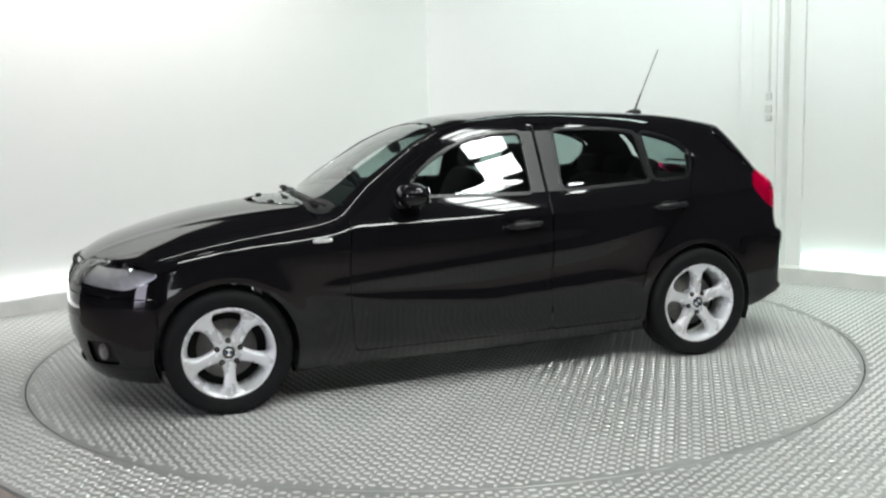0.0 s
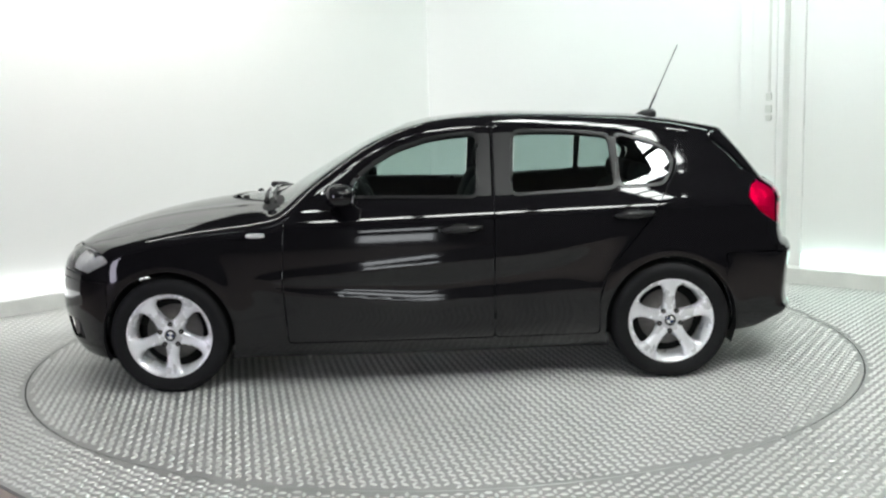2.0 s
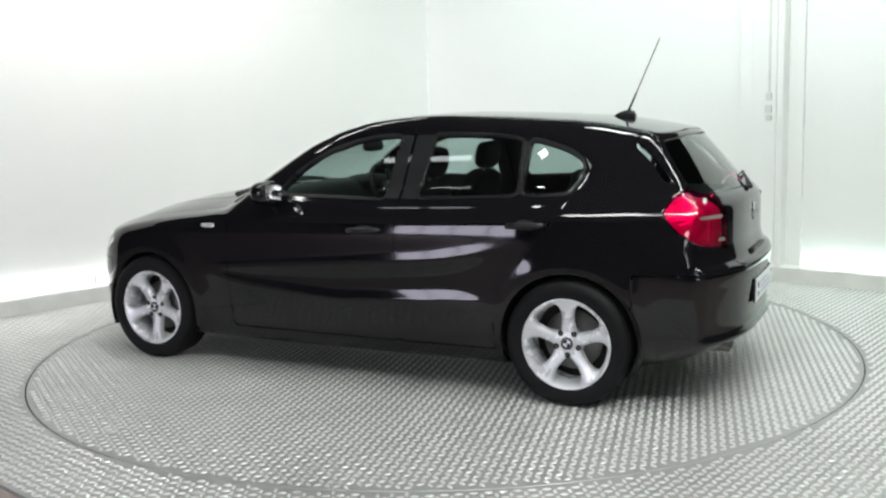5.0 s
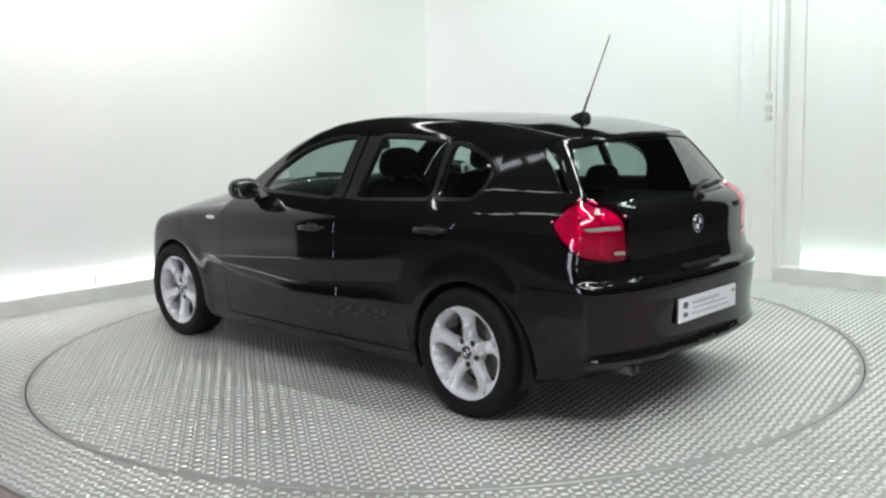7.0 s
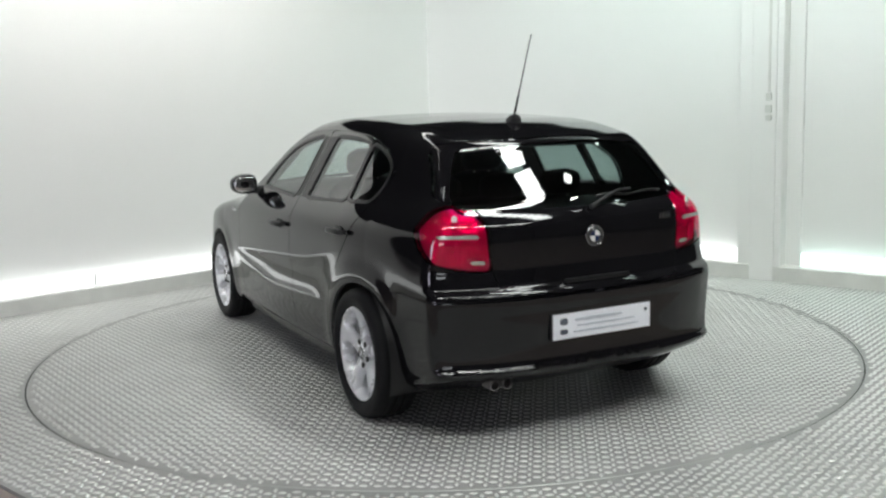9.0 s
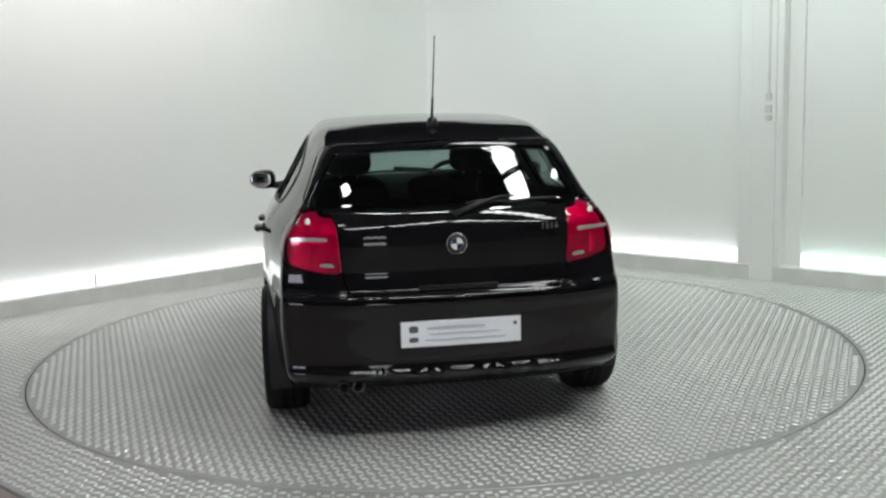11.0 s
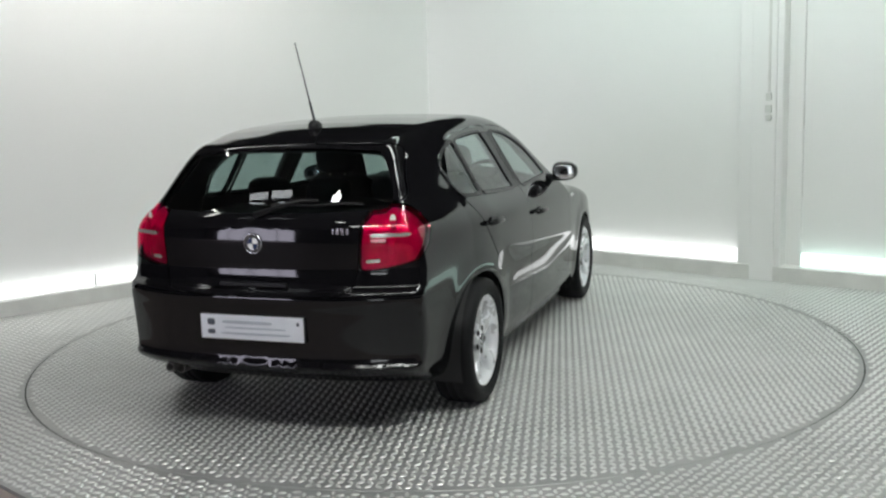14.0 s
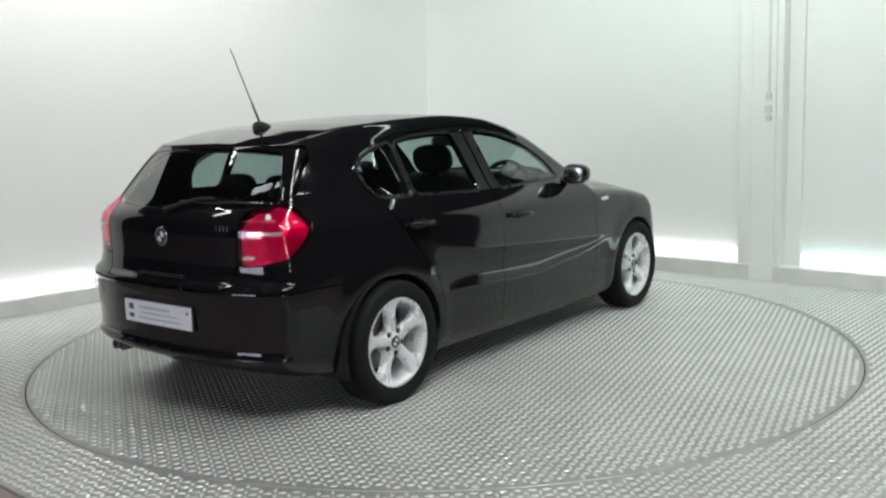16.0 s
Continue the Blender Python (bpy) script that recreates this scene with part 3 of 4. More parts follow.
LAMP_REAR = [(0.512, 1.012), (0.55, 1.048), (0.68, 1.058), (0.9, 1.06), (0.9, 0.78), (0.70, 0.782), (0.60, 0.770), (0.495, 0.766)]
LAMP_SIDE = [(-1.765, 0.950), (-1.81, 1.03), (-1.88, 1.056), (-2.3, 1.07), (-2.3, 0.75), (-2.0, 0.768), (-1.95, 0.79), (-1.84, 0.86)]
HEAD_SIDE = [(1.63, 0.712), (1.72, 0.765), (1.80, 0.772), (2.3, 0.745), (2.3, 0.655), (1.95, 0.640), (1.82, 0.632), (1.76, 0.652)]
HEAD_FRONT = [(0.34, 0.55), (0.33, 0.85), (0.95, 0.85), (0.95, 0.55)]
KIDNEY = [(0.035, 0.60), (0.03, 0.735), (0.24, 0.745), (0.28, 0.70), (0.245, 0.605)]
INTAKE = [(-0.1, 0.22), (-0.1, 0.36), (0.36, 0.36), (0.42, 0.24)]
FOG = [(0.50, 0.26), (0.50, 0.37), (0.66, 0.38), (0.68, 0.27)]


def bonnet_d(P):
    pts = [(0.70, 0.0), (0.70, 0.70), (1.2, 0.685), (1.6, 0.64), (1.80, 0.56), (1.95, 0.40), (2.02, 0.25), (2.03, -0.2), (0.72, -0.2)]
    return np.maximum(poly_sd(P[:, :2], smooth_poly(pts)), 0.742 - P[:, 2])


PILLAR_B = [(-0.305, 1.000), (-0.318, 1.322), (-0.535, 1.322), (-0.512, 1.000)]
PILLAR_C = [(-1.040, 1.030), (-1.030, 1.285), (-1.088, 1.285), (-1.092, 1.030)]


def trim_d(P):
    return xz(P, PILLAR_B, rounds=1)



GAP = 0.0028


def build_car():
    car = new("car")
    P, F = shell()
    pieces = {}

    def cut(name, dist, gap=GAP):
        nonlocal P, F
        (V, T), (P1, F1) = clip(P, F, dist(P) + gap)
        P, F = clip(P1, F1, gap - dist(P1))[0] if gap else (P1, F1)
        pieces[name] = (V, T)

    # wheel arches first, clean through
    for hx in (HUB_X, -HUB_X):
        P, F = clip(P, F, np.where((P[:, 1] > 0.50), 0.345 - np.hypot(P[:, 0] - hx, P[:, 2] - HUB_Z), -0.1))[0]
    cut("side_window_front", lambda p: xz(p, FRONT_GLASS))
    cut("side_window_rear", lambda p: xz(p, REAR_GLASS))
    cut("quarter_window", lambda p: xz(p, QUARTER_GLASS))
    cut("windscreen", lambda p: yz(p, SCREEN, xmin=-0.2))
    cut("rear_window", lambda p: yz(p, REAR_SCREEN, xmax=-1.6))
    cut("tail_lamp", lambda p: np.maximum(yz(p, LAMP_REAR, xmax=-1.5), xz(p, LAMP_SIDE)))
    cut("headlamp", lambda p: np.maximum(yz(p, HEAD_FRONT, xmin=1.4), xz(p, HEAD_SIDE, 0.3)))
    cut("grille", lambda p: yz(p, KIDNEY, xmin=1.7))
    cut("air_intake", lambda p: yz(p, INTAKE, xmin=1.7))
    cut("fog_recess", lambda p: yz(p, FOG, xmin=1.5))
    cut("window_trim_front", lambda p: xz(p, FRONT_GLASS) - 0.017, 0)
    cut("window_trim_rear", lambda p: np.minimum(xz(p, REAR_GLASS), xz(p, QUARTER_GLASS)) - 0.017, 0)
    cut("pillar_trim_front", lambda p: np.maximum(xz(p, FRONT_DOOR) + 0.012, trim_d(p)), 0)
    cut("pillar_trim_rear", lambda p: np.maximum(xz(p, REAR_DOOR) + 0.006, trim_d(p)), 0)
    cut("divider_trim", lambda p: xz(p, PILLAR_C, rounds=1), 0)
    cut("door_front", lambda p: xz(p, FRONT_DOOR))
    cut("door_rear", lambda p: xz(p, REAR_DOOR))
    cut("bonnet", bonnet_d)
    cut("tailgate", lambda p: yz(p, TAILGATE, xmax=-1.6))
    cut("bumper_rear", lambda p: np.maximum(p[:, 2] - 0.655, p[:, 0] + 1.64))
    cut("bumper_front", lambda p: np.maximum(p[:, 2] - 0.60, 1.655 - p[:, 0]))
    pieces["body_shell"] = (P, F)

    glass = {"side_window_front", "side_window_rear", "quarter_window", "windscreen", "rear_window"}
    both = {"windscreen", "rear_window", "bonnet", "tailgate", "bumper_rear", "bumper_front", "body_shell", "air_intake"}
    made = {}

    def add(name, V, T, material, parent=car, label="", depth=0.014, out=0.0):
        """A panel with a turned-in edge, from the shell's piece."""
        N = grad(np.stack([V[:, 0], np.abs(V[:, 1]), V[:, 2]], 1))
        N[:, 1] *= np.where(V[:, 1] < 0, -1, 1)
        V = V + N * out
        E = np.sort(np.concatenate([T[:, [0, 1]], T[:, [1, 2]], T[:, [2, 0]]]), axis=1)
        key, cnt = np.unique(E, axis=0, return_counts=True)
        rim = key[cnt == 1]
        verts, norms, faces = V, N, [tuple(t) for t in T]
        if depth:
            ids = np.unique(rim)
            n0 = len(V)
            where = {int(q): n0 + k for k, q in enumerate(ids)}
            verts = np.concatenate([V, V[ids] - N[ids] * depth])
            norms = np.concatenate([N, N[ids]])
            faces += [(int(a), int(b), where[int(b)], where[int(a)]) for a, b in rim]
        return mesh_ob(name, verts, faces, material, parent, label, normals=norms)

    def mirror(V, T):
        return V * np.array([1, -1, 1]), T[:, ::-1]

    def join(*vt):
        vs, ts, n = [], [], 0
        for v, t in vt:
            vs.append(v)
            ts.append(t + n)
            n += len(v)
        V, T = np.concatenate(vs), np.concatenate(ts)
        key = np.round(V / 2e-5).astype(np.int64)
        _, first, inv = np.unique(key, axis=0, return_index=True, return_inverse=True)
        T = inv.ravel()[T]
        ok = (T[:, 0] != T[:, 1]) & (T[:, 1] != T[:, 2]) & (T[:, 0] != T[:, 2])
        return V[first], T[ok]

    labels = {"windscreen": "laminated clear windscreen", "rear_window": "dark tinted heated rear window", "tail_lamp": "red tail lamp with a clear band",
              "headlamp": "clear-lensed headlamp", "grille": "chrome-rimmed kidney-shaped grille", "air_intake": "black mesh air intake"}
    mats = {"tail_lamp": M_RED, "headlamp": M_CLEAR, "grille": M_BLACKTRIM, "air_intake": M_BLACKTRIM, "fog_recess": M_BLACKTRIM,
            "pillar_trim_front": M_GLOSSBLACK, "pillar_trim_rear": M_GLOSSBLACK, "divider_trim": M_GLOSSBLACK, "window_trim_front": M_TRIMSATIN, "window_trim_rear": M_TRIMSATIN}
    for name, (V, T) in pieces.items():
        m = mats.get(name, (M_REARGLASS if name == "rear_window" else M_GLASS) if name in glass else M_PAINT)
        depth = 0.004 if name in glass else 0.014
        sets = [join((V, T), mirror(V, T))] if name in both else [(V, T), mirror(V, T)]
        made[name] = [add(name, v, t, m, car, labels.get(name, ""), depth, -0.004 if name in glass else -0.022 if name in ("fog_recess", "air_intake", "grille") else 0.004 if name.startswith("window_trim") else 0.0) for v, t in sets]
    # lamp bands, lamp housings, grille frames
    V, T = pieces["tail_lamp"]
    for nm, dist in (("lamp_band", lambda p: yz(p, [(0.540, 0.911), (0.540, 0.930), (0.715, 0.931), (0.715, 0.914)], rounds=1)),
                     ("reversing_lamp", lambda p: yz(p, [(0.520, 0.800), (0.520, 0.818), (0.59, 0.820), (0.59, 0.803)], rounds=1))):
        d = np.maximum(dist(V), V[:, 0] + 1.83)
        b = clip(V, T, d)[0]
        for k, (v, t) in enumerate((b, mirror(*b))):
            add(nm, v, t, M_CLEARBAND, made["tail_lamp"][k], "clear strip across the lamp", 0.003, 0.002)
    V, T = pieces["tail_lamp"]
    for k, (v, t) in enumerate(((V, T), mirror(V, T))):
        add("lamp_housing", v, t, M_LAMPBOWL, made["tail_lamp"][k], "silver reflector behind the red lens", 0.0, -0.028)
        s = 1 - 2 * k
        # white bars behind the lens imitate an upright reflection on it
        for cz, half in ((0.852, 0.050), (0.975, 0.036)):
            g = float(step(0.93, 1.05, np.array([cz]))[0])
            cy = 0.628
            x = float(rear_line(np.array([cz]))[0]) + 0.36 * cy ** 3 * (1 - g) + (0.30 * cy * cy + 0.03 * cy ** 3) * g + 0.014
            lv, lf = blob(0.005, 0.014, half, 3.0)
            mesh_ob("lens_reflection_bar", lv, lf, M_WHITE, made["tail_lamp"][k], "upright white bar standing in for a reflection on the lens", matrix=pose(x, s * cy, cz, 0, 0, -s * 24))
    V, T = pieces["headlamp"]
    for k, (v, t) in enumerate(((V, T), mirror(V, T))):
        add("lamp_housing", v, t, M_LAMPBOWL, made["headlamp"][k], "bright silver lamp housing", 0.0, -0.05)
        s = 1 - 2 * k
        for (cx, cy, cz, r) in ((1.865, 0.46, 0.700, 0.062), (1.80, 0.60, 0.700, 0.055)):
            lv, lf = lathe([(r, 0.03), (r, 0.0), (r * 0.9, -0.004), (r * 0.7, 0.02), (0.001, 0.03)], 32)
            mesh_ob("projector", lv, lf, M_CHROME, made["headlamp"][k], matrix=pose(cx - 0.02, s * cy, cz, 0, 0, 90 + s * 20))
    V, T = pieces["grille"]
    ring = clip(V, T, -0.016 - yz(V, KIDNEY))[0]
    for k, (v, t) in enumerate((ring, mirror(*ring))):
        add("grille_frame", v, t, M_CHROME, made["grille"][k], "chrome surround", 0.02, 0.004)
        s = 1 - 2 * k
        for q in range(9):
            part("slat", box(0.03, 0.006, 0.115, Matrix.Translation((2.030 - 0.03 * q / 9, s * (0.055 + q * 0.022), 0.672))), M_BLACKTRIM, made["grille"][k])
    # dark lining inside the panels
    solid = [k for k in pieces if k not in glass and k not in ("headlamp",)]
    vt = join(*[pieces[k] for k in solid], *[mirror(*pieces[k]) for k in solid])
    add("interior_lining", vt[0], vt[1], M_PLASTIC, car, "black interior lining", 0.0, -0.03)
    return car, made


car, made = build_car()


# ---- wheels ----
def build_wheel():
    """One wheel, its outer face towards +y, centred on the origin."""
    wheel = new("wheel")
    w = 0.1025
    tyre = [(0.222, -w * 0.86), (0.245, -w), (0.285, -w * 1.02), (0.304, -w * 0.9), (0.3135, -w * 0.7), (0.3155, -0.04), (0.3125, -0.038), (0.3125, -0.032),
            (0.316, -0.03), (0.3165, 0), (0.3125, 0.002), (0.3125, 0.008), (0.316, 0.010), (0.3155, 0.04), (0.3125, 0.042), (0.3125, 0.048), (0.3135, w * 0.7),
            (0.304, w * 0.9), (0.296, w * 0.965), (0.285, w * 1.02), (0.262, w * 1.03), (0.256, w * 1.0), (0.245, w), (0.228, w * 0.90), (0.222, w * 0.86)]
    v, f = lathe(tyre, 96)
    mesh_ob("tyre", v, f, M_RUBBER, wheel, "black rubber road tyre")
    rim = [(0.222, -0.086), (0.210, -0.08), (0.198, -0.05), (0.194, 0.02), (0.200, 0.066), (0.208, 0.080), (0.214, 0.088), (0.222, 0.092), (0.2285, 0.091), (0.229, 0.086), (0.222, 0.084)]
    v, f = lathe(rim, 96)
    rim_ob = mesh_ob("rim", v, f, M_ALLOY, wheel, "silver alloy rim")
    # five spokes, flared towards the rim
    for k in range(5):
        a = 2 * math.pi * k / 5 + math.pi / 2
        rad = [0.036, 0.060, 0.085, 0.110, 0.135, 0.160, 0.180, 0.197, 0.212]
        half = [0.034, 0.037, 0.032, 0.029, 0.0285, 0.0325, 0.042, 0.057, 0.075]
        face = [0.062, 0.064, 0.066, 0.069, 0.073, 0.077, 0.081, 0.084, 0.088]
        across = [-1.0, -0.93, -0.80, -0.4, 0.0, 0.4, 0.80, 0.93, 1.0]
        drop = [0.040, 0.010, 0.003, 0.0, 0.0, 0.0, 0.003, 0.010, 0.040]
        verts, faces = [], []
        n = len(across)
        for r, h, y in zip(rad, half, face):
            for c, d in zip(across, drop):
                ang = h * c / r
                if r > 0.19:
                    px, pz = r * math.cos(ang), r * math.sin(ang)
                else:
                    px, pz = r, h * c
                verts.append((px * math.cos(a) - pz * math.sin(a), y - d, px * math.sin(a) + pz * math.cos(a)))
        for i in range(len(rad) - 1):
            for j in range(n - 1):
                q = i * n + j
                faces.append((q, q + 1, q + n + 1, q + n))
        mesh_ob("spoke", verts, faces, M_ALLOY, rim_ob)
    v, f = lathe([(0.001, 0.066), (0.030, 0.066), (0.040, 0.064), (0.060, 0.060), (0.070, 0.045), (0.070, 0.0)], 40)
    mesh_ob("hub_disc", v, f, M_ALLOY, rim_ob)
    for k in range(5):
        a = 2 * math.pi * (k + 0.5) / 5 + math.pi / 2
        m = Matrix.Translation((0.059 * math.cos(a), 0.0, 0.059 * math.sin(a)))
        # black disc, slightly raised, painted in for the shade of a bolt hole
        v, f = lathe([(0.0135, 0.0612), (0.0135, 0.0672), (0.0125, 0.0676), (0.0005, 0.0676)], 16)
        mesh_ob("bolt_hole_shade", v, f, M_SEAM, rim_ob, matrix=m)
        v, f = lathe([(0.0005, 0.0690), (0.005, 0.0690), (0.0055, 0.0670)], 6)
        mesh_ob("wheel_bolt", v, f, M_STEEL, rim_ob, matrix=m, smooth=False)
    cap_badge(wheel, Matrix.Translation((0, 0.067, 0)) @ pose(0, 0, 0, 0, 0, 180) @ pose(0, 0, 0, 90), 0.033)
    v, f = lathe([(0.03, -0.02), (0.148, -0.02), (0.148, -0.042), (0.03, -0.042)], 48)
    mesh_ob("brake_disc", v, f, M_STEEL, wheel, "grey steel brake disc")
    v, f = lathe([(0.0005, -0.06), (0.196, -0.06)], 48)
    mesh_ob("backing_plate", v, f, M_SEAM, wheel)
    return wheel


def cap_badge(parent, m, r):
    """A round badge: chrome ring, black band, quartered blue and white face; its face looks along +z."""
    def disc(profile, material, name):
        v, f = lathe_z(profile, 32)
        ob = mesh_ob(name, v, f, material, parent, matrix=m)
        return ob
    disc([(r, 0.0), (r, 0.004), (r * 0.94, 0.0055), (r * 0.90, 0.004)], M_CHROME, "badge_ring")
    disc([(r * 0.91, 0.004), (r * 0.60, 0.0045)], M_GLOSSBLACK, "badge_band")
    disc([(r * 0.62, 0.0044), (r * 0.60, 0.0056), (r * 0.56, 0.0046)], M_CHROME, "badge_ring")
    for q in range(4):
        verts = [(0, 0, 0.0047)] + [(r * 0.57 * math.cos(math.pi / 2 * (q + k / 8)), r * 0.57 * math.sin(math.pi / 2 * (q + k / 8)), 0.0047) for k in range(9)]
        mesh_ob("badge_quarter", verts, [(0, k, k + 1) for k in range(1, 9)], M_BLUE if q % 2 else M_WHITE, parent, matrix=m)


def place_wheels():
    w = build_wheel()
    w.parent = car
    w.matrix_basis = pose(HUB_X, 0.757, HUB_Z, 0, 36, 0)
    for x, y, turn, spin in ((-HUB_X, 0.763, 0, 0), (HUB_X, -0.757, 180, 20), (-HUB_X, -0.763, 180, 8)):
        c = copy_thing(w, pose(x, y, HUB_Z, 0, 0, turn) @ pose(0, 0, 0, 0, spin, 0))
        c.parent = car


place_wheels()
# ---- arches and underside ----
for hx in (HUB_X, -HUB_X):
    for s in (1, -1):
        verts, faces = [], []
        for k in range(25):
            a = math.pi * (-0.12 + 1.24 * k / 24)
            for y in (0.835, 0.50):
                verts.append((hx + 0.352 * math.cos(a), s * y, HUB_Z + 0.352 * math.sin(a)))
        faces = [(2 * k, 2 * k + 1, 2 * k + 3, 2 * k + 2) for k in range(24)]
        mesh_ob("wheel_arch_liner", verts, faces, M_BLACKTRIM, car)
part("underbody", box(3.2, 1.0, 0.10, Matrix.Translation((0.1, 0, 0.235))), M_BLACKTRIM, car, "black underbody", bevel=0.02)
part("sill_tray", box(2.0, 1.5, 0.08, Matrix.Translation((0, 0, 0.23))), M_BLACKTRIM, car, bevel=0.02)
tagged(car, "glossy black five-door hatchback parked on the turntable", "car")


# ---- fittings on the car ----
def tube(points, radius, steps=10):
    """A round bar along the points; radius may be a list."""
    pts = [Vector(p) for p in points]
    rad = radius if isinstance(radius, (list, tuple)) else [radius] * len(pts)
    verts, faces = [], []
    for i, p in enumerate(pts):
        d = (pts[min(i + 1, len(pts) - 1)] - pts[max(i - 1, 0)]).normalized()
        u = d.orthogonal().normalized()
        w = d.cross(u)
        for k in range(steps):
            a = 2 * math.pi * k / steps
            verts.append(p + (u * math.cos(a) + w * math.sin(a)) * rad[i])
    for i in range(len(pts) - 1):
        for k in range(steps):
            q = (k + 1) % steps
            faces.append((i * steps + k, i * steps + q, (i + 1) * steps + q, (i + 1) * steps + k))
    faces.append(tuple(range(steps))[::-1])
    faces.append(tuple((len(pts) - 1) * steps + k for k in range(steps)))
    return verts, faces


def sy(x, z):
    return float(side_y(np.array([x]), np.array([z]))[0])


def skin_x(y, z, front):
    """Where the bodywork's end stands at this width and height."""
    lo, hi = (1.0, 2.3) if front else (-1.0, -2.4)
    for _ in range(40):
        m = (lo + hi) / 2
        lo, hi = (m, hi) if body_f(np.array([[m, y, z]]))[0] < 0 else (lo, m)
    return lo


def skin_z(x, y):
    lo, hi = 0.5, 1.7
    for _ in range(40):
        m = (lo + hi) / 2
        lo, hi = (m, hi) if body_f(np.array([[x, y, m]]))[0] < 0 else (lo, m)
    return lo


def build_fittings():
    for k, s in enumerate((1, -1)):
        # door handles: a bar on two feet over a dished cup
        for door, x0, z0 in (("door_front", -0.225, 0.838), ("door_rear", -1.13, 0.885)):
            y = sy(x0, z0)
            pts = [(x0 + 0.105, s * (y - 0.004), z0 - 0.006), (x0 + 0.088, s * (y + 0.024), z0 - 0.003), (x0 + 0.03, s * (y + 0.031), z0), (x0 - 0.04, s * (y + 0.031), z0 + 0.002),
                   (x0 - 0.092, s * (y + 0.024), z0 + 0.004), (x0 - 0.108, s * (y - 0.004), z0 + 0.004)]
            v, f = tube(pts, [0.012, 0.0145, 0.0155, 0.0155, 0.0145, 0.012], 12)
            mesh_ob("door_handle", v, f, M_GLOSSBLACK, made[door][k], "black bar handle")
            v, f = blob(0.055, 0.004, 0.026)
            mesh_ob("handle_cup", v, f, M_GLOSSBLACK, made[door][k], matrix=pose(x0, s * (y + 0.001), z0))
        # side repeaters
        y = sy(0.845, 0.832)
        v, f = blob(0.050, 0.006, 0.0125, 3.0)
        mesh_ob("side_repeater", v, f, M_REPEATER, car, "clear side indicator lens", matrix=pose(0.845, s * (y + 0.001), 0.832, 0, 0, -s * 1.5))
        # mirrors
        v, f = blob(0.080, 0.084, 0.062, 2.6)
        v = [(x * (1 - 0.25 * yy / 0.084 * s * 1.0 * (1 if x > 0 else 0)), yy, z * (1 - 0.12 * s * yy / 0.084)) for x, yy, z in v]
        mir = mesh_ob("door_mirror", v, f, M_PAINT, car, "black door mirror housing", matrix=pose(0.385, s * 0.905, 1.030, 0, 0, -s * 8))
        v, f = blob(0.004, 0.064, 0.046, 3.0)
        mesh_ob("mirror_glass", v, f, M_CHROME, mir, "mirror glass", matrix=pose(-0.074, -s * 0.002, 0.0))
        v, f = tube([(0.43, s * 0.765, 0.985), (0.42, s * 0.82, 0.985), (0.40, s * 0.875, 0.995)], [0.030, 0.024, 0.022], 12)
        mesh_ob("mirror_foot", v, f, M_BLACKTRIM, car)
        # fog lamps in their recesses
        fxx = skin_x(0.58, 0.32, True)
        v, f = lathe([(0.042, 0.0), (0.040, 0.006), (0.034, 0.006), (0.030, -0.004), (0.001, 0.002)], 28)
        mesh_ob("fog_lamp", v, f, M_STEEL, car, "round clear fog lamp", matrix=pose(fxx - 0.018, s * 0.58, 0.32, 0, 0, -90 + s * 32))
    tailgate, bumper = made["tailgate"][0], made["bumper_rear"][0]
    bx = skin_x(0.0, 0.887, False)
    cap_badge(tailgate, Matrix.Translation((bx - 0.001, 0, 0.887)) @ pose(0, 0, 0, 0, -90, 0) @ pose(0, 0, 0, 0, 0, 90), 0.046)
    # model lettering, too small to read
    for q in range(4):
        y = -0.385 - q * 0.021
        x = skin_x(y, 0.943, False)
        part("lettering_bar", box(0.004, 0.012 if q else 0.006, 0.026, Matrix.Translation((x - 0.001, y, 0.943))), M_CHROME, tailgate)
    # boot handle ledge
    x = skin_x(0, 0.70, False)
    part("boot_handle", box(0.02, 0.34, 0.018, Matrix.Translation((x - 0.004, 0, 0.705))), M_GLOSSBLACK, tailgate, bevel=0.005)
    # number plate with blank bars
    px = skin_x(0.0, 0.513, False)
    pl = part("number_plate", box(0.008, 0.52, 0.111, Matrix.Translation((px - 0.010, 0, 0.513))), M_PLATE, bumper, "white dealer plate with grey print", bevel=0.002)
    # thin black slab added for the dark of the plate's recess
    part("plate_recess_shade", box(0.012, 0.53, 0.120, Matrix.Translation((px - 0.002, 0, 0.513))), M_BLACKTRIM, bumper, bevel=0.003)
    for yy, zz, wy, hz, m in ((0.205, 0.535, 0.040, 0.030, M_INK), (0.205, 0.490, 0.040, 0.022, M_INK), (0.02, 0.538, 0.26, 0.016, M_INKPALE), (-0.02, 0.512, 0.32, 0.010, M_INKPALE),
                              (-0.02, 0.486, 0.36, 0.012, M_INKPALE), (-0.235, 0.540, 0.016, 0.016, M_INK)):
        v, f = blob(0.002, wy / 2, hz / 2, 3.5, 16, 10)
        mesh_ob("print_bar", v, f, m, pl, matrix=pose(px - 0.0145, yy, zz))
    # lower valance, reflectors, silencer, pipes
    v, f = tube([(-1.83, 0.40, 0.285), (-1.83, 0.10, 0.285)], 0.07, 20)
    mesh_ob("silencer", v, f, M_STEEL, car, "grey steel silencer")
    for y in (0.505, 0.445):
        v, f = lathe([(0.020, 0.0), (0.024, 0.0), (0.025, -0.004), (0.025, -0.20), (0.020, -0.20), (0.020, 0.0)], 24)
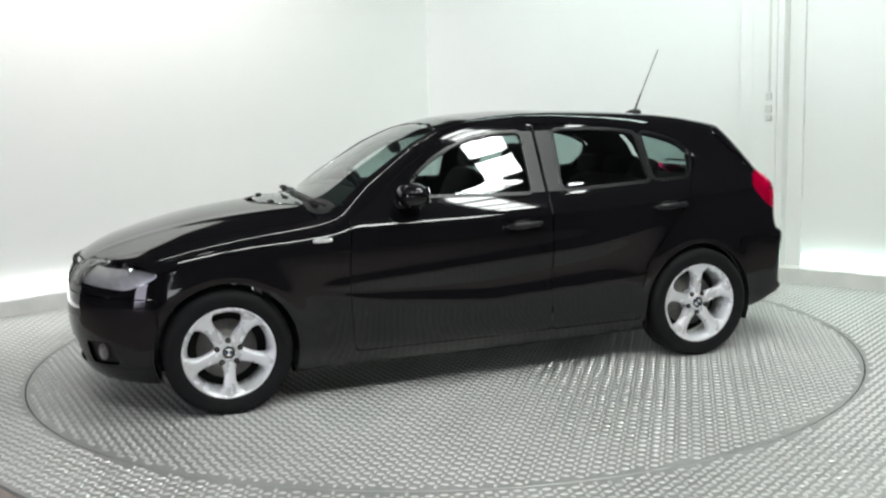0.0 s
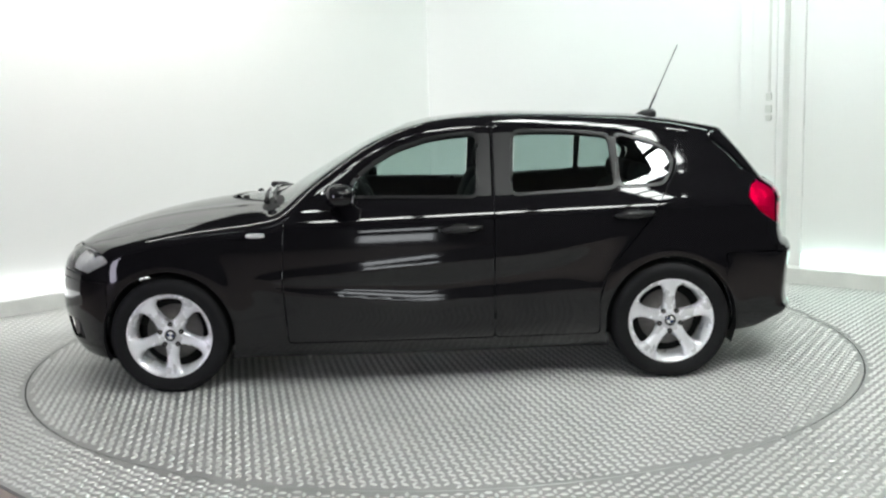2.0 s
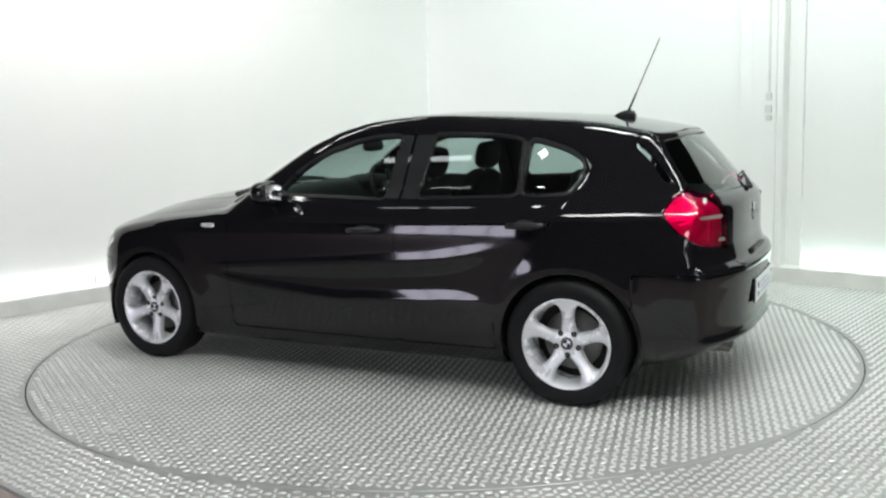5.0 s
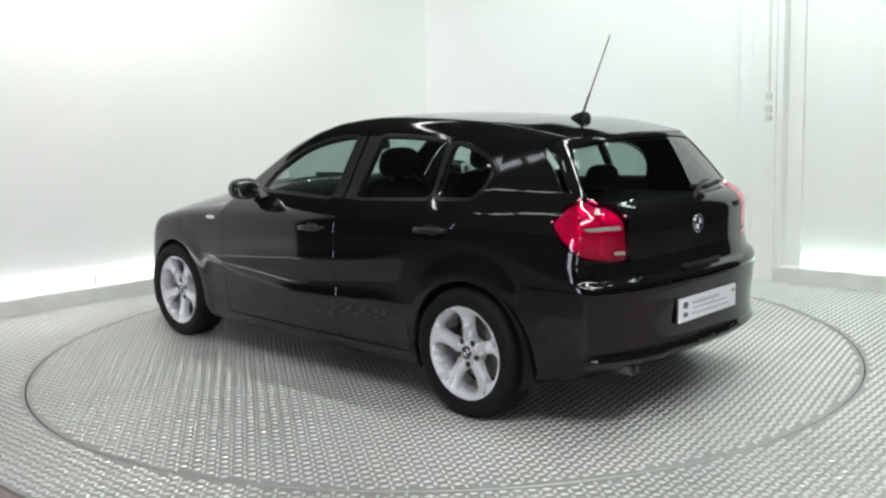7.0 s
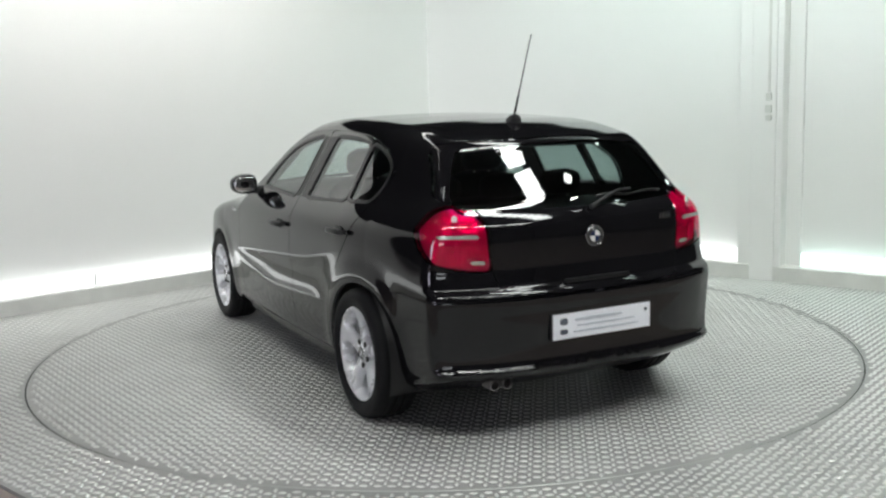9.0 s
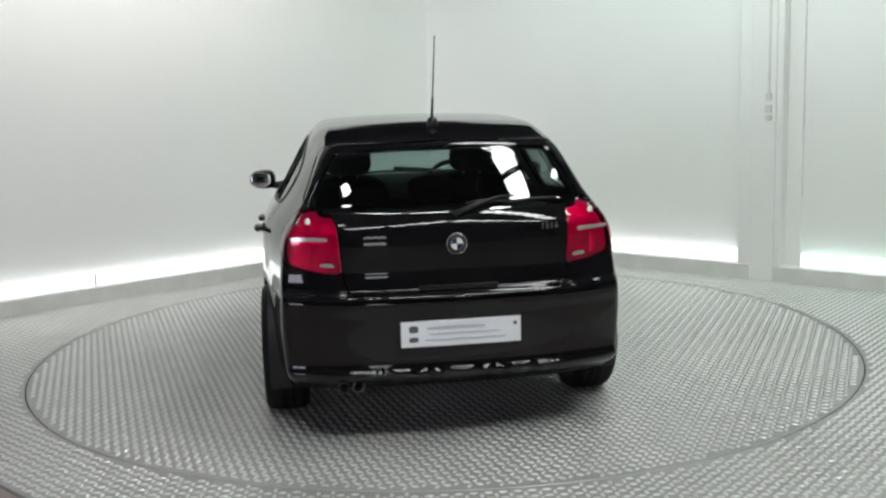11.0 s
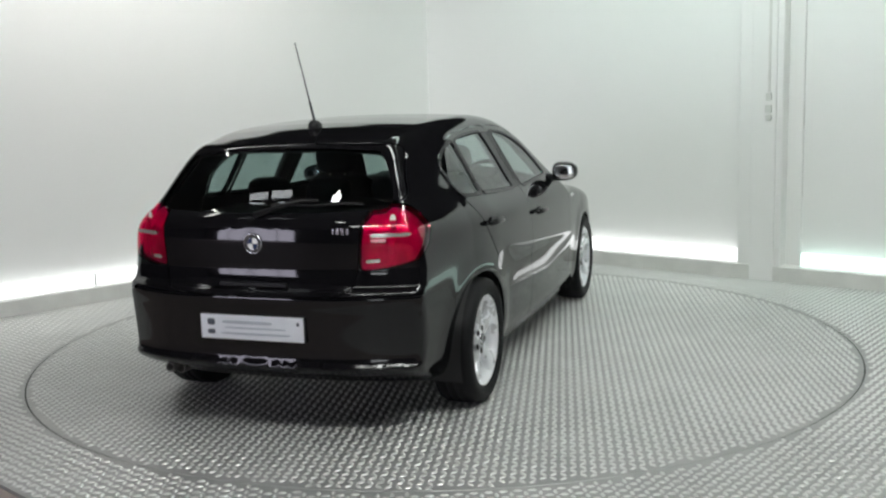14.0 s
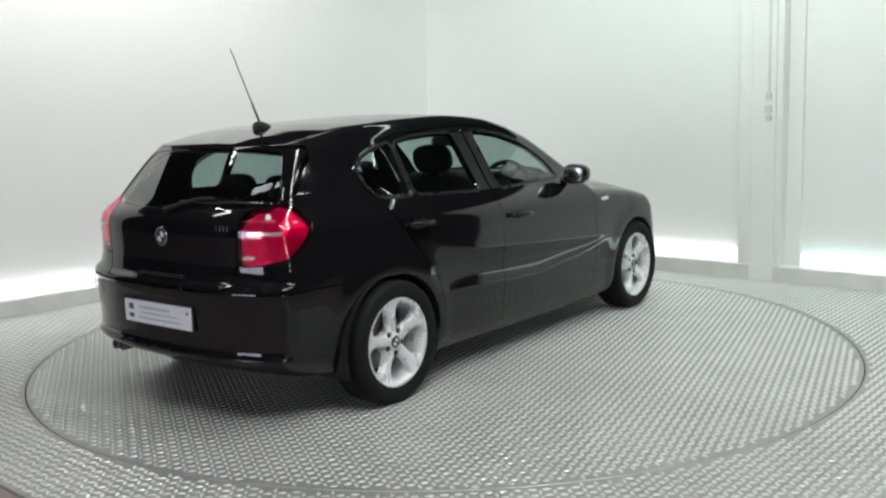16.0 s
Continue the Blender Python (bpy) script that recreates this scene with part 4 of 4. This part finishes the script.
        mesh_ob("tail_pipe", v, f, M_STEEL, car, "steel tail pipe", matrix=pose(-2.045, y, 0.278, 0, 0, 90))
    # rear wiper
    def on_glass(y, z, lift):
        return (skin_x(abs(y), z, False) - lift, y, z)
    wp = new("rear_wiper")
    wp.parent = car
    v, f = tube([on_glass(0.0, 1.012, 0.02), on_glass(-0.10, 1.045, 0.025), on_glass(-0.20, 1.070, 0.022), on_glass(-0.28, 1.072, 0.018)], [0.014, 0.010, 0.008, 0.006], 8)
    mesh_ob("wiper_arm", v, f, M_BLACKTRIM, wp)
    v, f = tube([on_glass(-0.06 - 0.042 * q, 1.052 + 0.004 * math.sin(q), 0.008) for q in range(11)], 0.007, 6)
    mesh_ob("wiper_blade", v, f, M_BLACKTRIM, wp)
    # front wipers on the cowl
    for y0, y1 in ((0.60, -0.02), (-0.02, -0.58)):
        fw = new("front_wiper")
        fw.parent = car
        pa = []
        for q in range(9):
            y = y0 + (y1 - y0) * q / 8
            x = 0.83 - 0.17 * y * y + 0.015 * q / 8
            pa.append((x, y, skin_z(x, abs(y)) + 0.012))
        v, f = tube(pa, 0.009, 6)
        mesh_ob("wiper_blade", v, f, M_BLACKTRIM, fw)
        pb = [(x + 0.05 - 0.03 * q / 8, y, z + 0.012) for q, (x, y, z) in enumerate(pa)][:6]
        v, f = tube(pb, [0.018, 0.014, 0.012, 0.010, 0.009, 0.007], 8)
        mesh_ob("wiper_arm", v, f, M_BLACKTRIM, fw)
    for y in (0.24, -0.24):
        x = 1.10
        v, f = blob(0.018, 0.014, 0.010)
        mesh_ob("washer_jet", v, f, M_BLACKTRIM, made["bonnet"][0], matrix=pose(x - 0.1, y, skin_z(x - 0.1, y) + 0.003))
    # aerial
    ae = new("roof_aerial")
    ae.parent = car
    zz = skin_z(-1.39, 0.0)
    v, f = blob(0.062, 0.024, 0.030, 2.2)
    v = [(x, y * (1 - 0.5 * x / 0.062), z * (1.0 - 0.45 * x / 0.062)) for x, y, z in v]
    mesh_ob("aerial_foot", v, f, M_BLACKTRIM, ae, matrix=pose(-1.385, 0, zz + 0.006))
    top = Vector((-1.572, 0, 1.795))
    base = Vector((-1.402, 0, zz + 0.03))
    v, f = tube([base, base.lerp(top, 0.25), base.lerp(top, 0.27), top], [0.0065, 0.0055, 0.0036, 0.0026], 8)
    mesh_ob("aerial_rod", v, f, M_BLACKTRIM, ae, "thin black aerial rod")


build_fittings()


# ---- inside the car ----
def build_interior():
    def seat(x, y, rear=False):
        st = new("rear_seat" if rear else "front_seat")
        st.parent = car
        w = 0.60 if rear else 0.26
        lean = -18 if not rear else -20
        v, f = blob(0.27, w, 0.085, 3.4)
        mesh_ob("cushion", v, f, M_CLOTH, st, matrix=pose(x, y, 0.47, 0, -6, 0))
        v, f = blob(0.075, w * 0.98, 0.31 if not rear else 0.27, 3.6)
        mesh_ob("backrest", v, f, M_CLOTH, st, matrix=pose(x - 0.36, y, 0.78 if not rear else 0.75, 0, lean, 0))
        heads = [y] if not rear else [0.36, 0.0, -0.36]
        for hy in heads:
            hz = 1.165 if not rear else 1.06
            hx = x - 0.475 if not rear else x - 0.46
            v, f = blob(0.05, 0.135 if not rear else 0.12, 0.085 if not rear else 0.065, 3.0)
            mesh_ob("headrest", v, f, M_CLOTH, st, matrix=pose(hx, hy, hz, 0, lean * 0.6, 0))
            for o in (-0.05, 0.05):
                v, f = tube([(hx + 0.01, hy + o, hz - 0.14), (hx, hy + o, hz - 0.03)], 0.006, 8)
                mesh_ob("headrest_post", v, f, M_STEEL, st)
        return st
    seat(0.08, 0.37)
    seat(0.08, -0.37)
    seat(-0.80, 0.0, True)
    v, f = blob(0.24, 0.70, 0.15, 4.0)
    mesh_ob("dashboard", v, f, M_PLASTIC, car, "black dashboard", matrix=pose(0.66, 0, 0.865, 0, 6, 0))
    v, f = blob(0.10, 0.20, 0.055, 3.0)
    mesh_ob("instrument_hood", v, f, M_PLASTIC, car, matrix=pose(0.50, -0.37, 0.985))
    part("cabin_floor", box(2.6, 1.36, 0.03, Matrix.Translation((-0.4, 0, 0.33))), M_CLOTH, car)
    part("parcel_shelf", box(0.60, 1.10, 0.025, Matrix.Translation((-1.55, 0, 0.965))), M_CLOTH, car, "black parcel shelf", bevel=0.008)
    v, f = blob(0.20, 0.09, 0.11, 3.5)
    mesh_ob("centre_console", v, f, M_PLASTIC, car, matrix=pose(0.25, 0, 0.50))
    # steering wheel on the right-hand side
    sw = new("steering_wheel")
    sw.parent = car
    sw.matrix_basis = pose(0.33, -0.37, 0.93, 0, -66, 0)
    ring = [(0.185 * math.cos(2 * math.pi * q / 36), 0.185 * math.sin(2 * math.pi * q / 36), 0) for q in range(37)]
    v, f = tube(ring, 0.016, 10)
    mesh_ob("wheel_rim", v, f, M_PLASTIC, sw)
    v, f = blob(0.07, 0.07, 0.025)
    mesh_ob("airbag_boss", v, f, M_PLASTIC, sw)
    for a in (90, 210, 330):
        v, f = tube([(0.05 * math.cos(radians(a)), 0.05 * math.sin(radians(a)), 0), (0.18 * math.cos(radians(a)), 0.18 * math.sin(radians(a)), 0)], 0.014, 8)
        mesh_ob("wheel_spoke", v, f, M_PLASTIC, sw)
    v, f = blob(0.018, 0.115, 0.036, 3.2)
    mesh_ob("rear_view_mirror", v, f, M_PLASTIC, car, "black interior mirror", matrix=pose(0.22, 0, 1.245, 0, 10, 0))
    v, f = tube([(0.22, 0, 1.26), (0.27, 0, 1.275)], 0.012, 8)
    mesh_ob("mirror_stalk", v, f, M_PLASTIC, car)


build_interior()


# ---- what moves ----
def motions():
    rows_t, rows_c = [], []
    for k in range(33):
        t = k * 0.5
        th = 198.47 - 9.083 * t - 0.0037 * t * t
        rows_t.append((t, pose(0, 0, 0, 0, 0, th)))
        rows_c.append((t, pose(0, 0, 0, 0, 0, th) @ pose(0.1286, 0.2092, 0.0)))
    walk(turntable, rows_t)
    walk(car, rows_c)


motions()
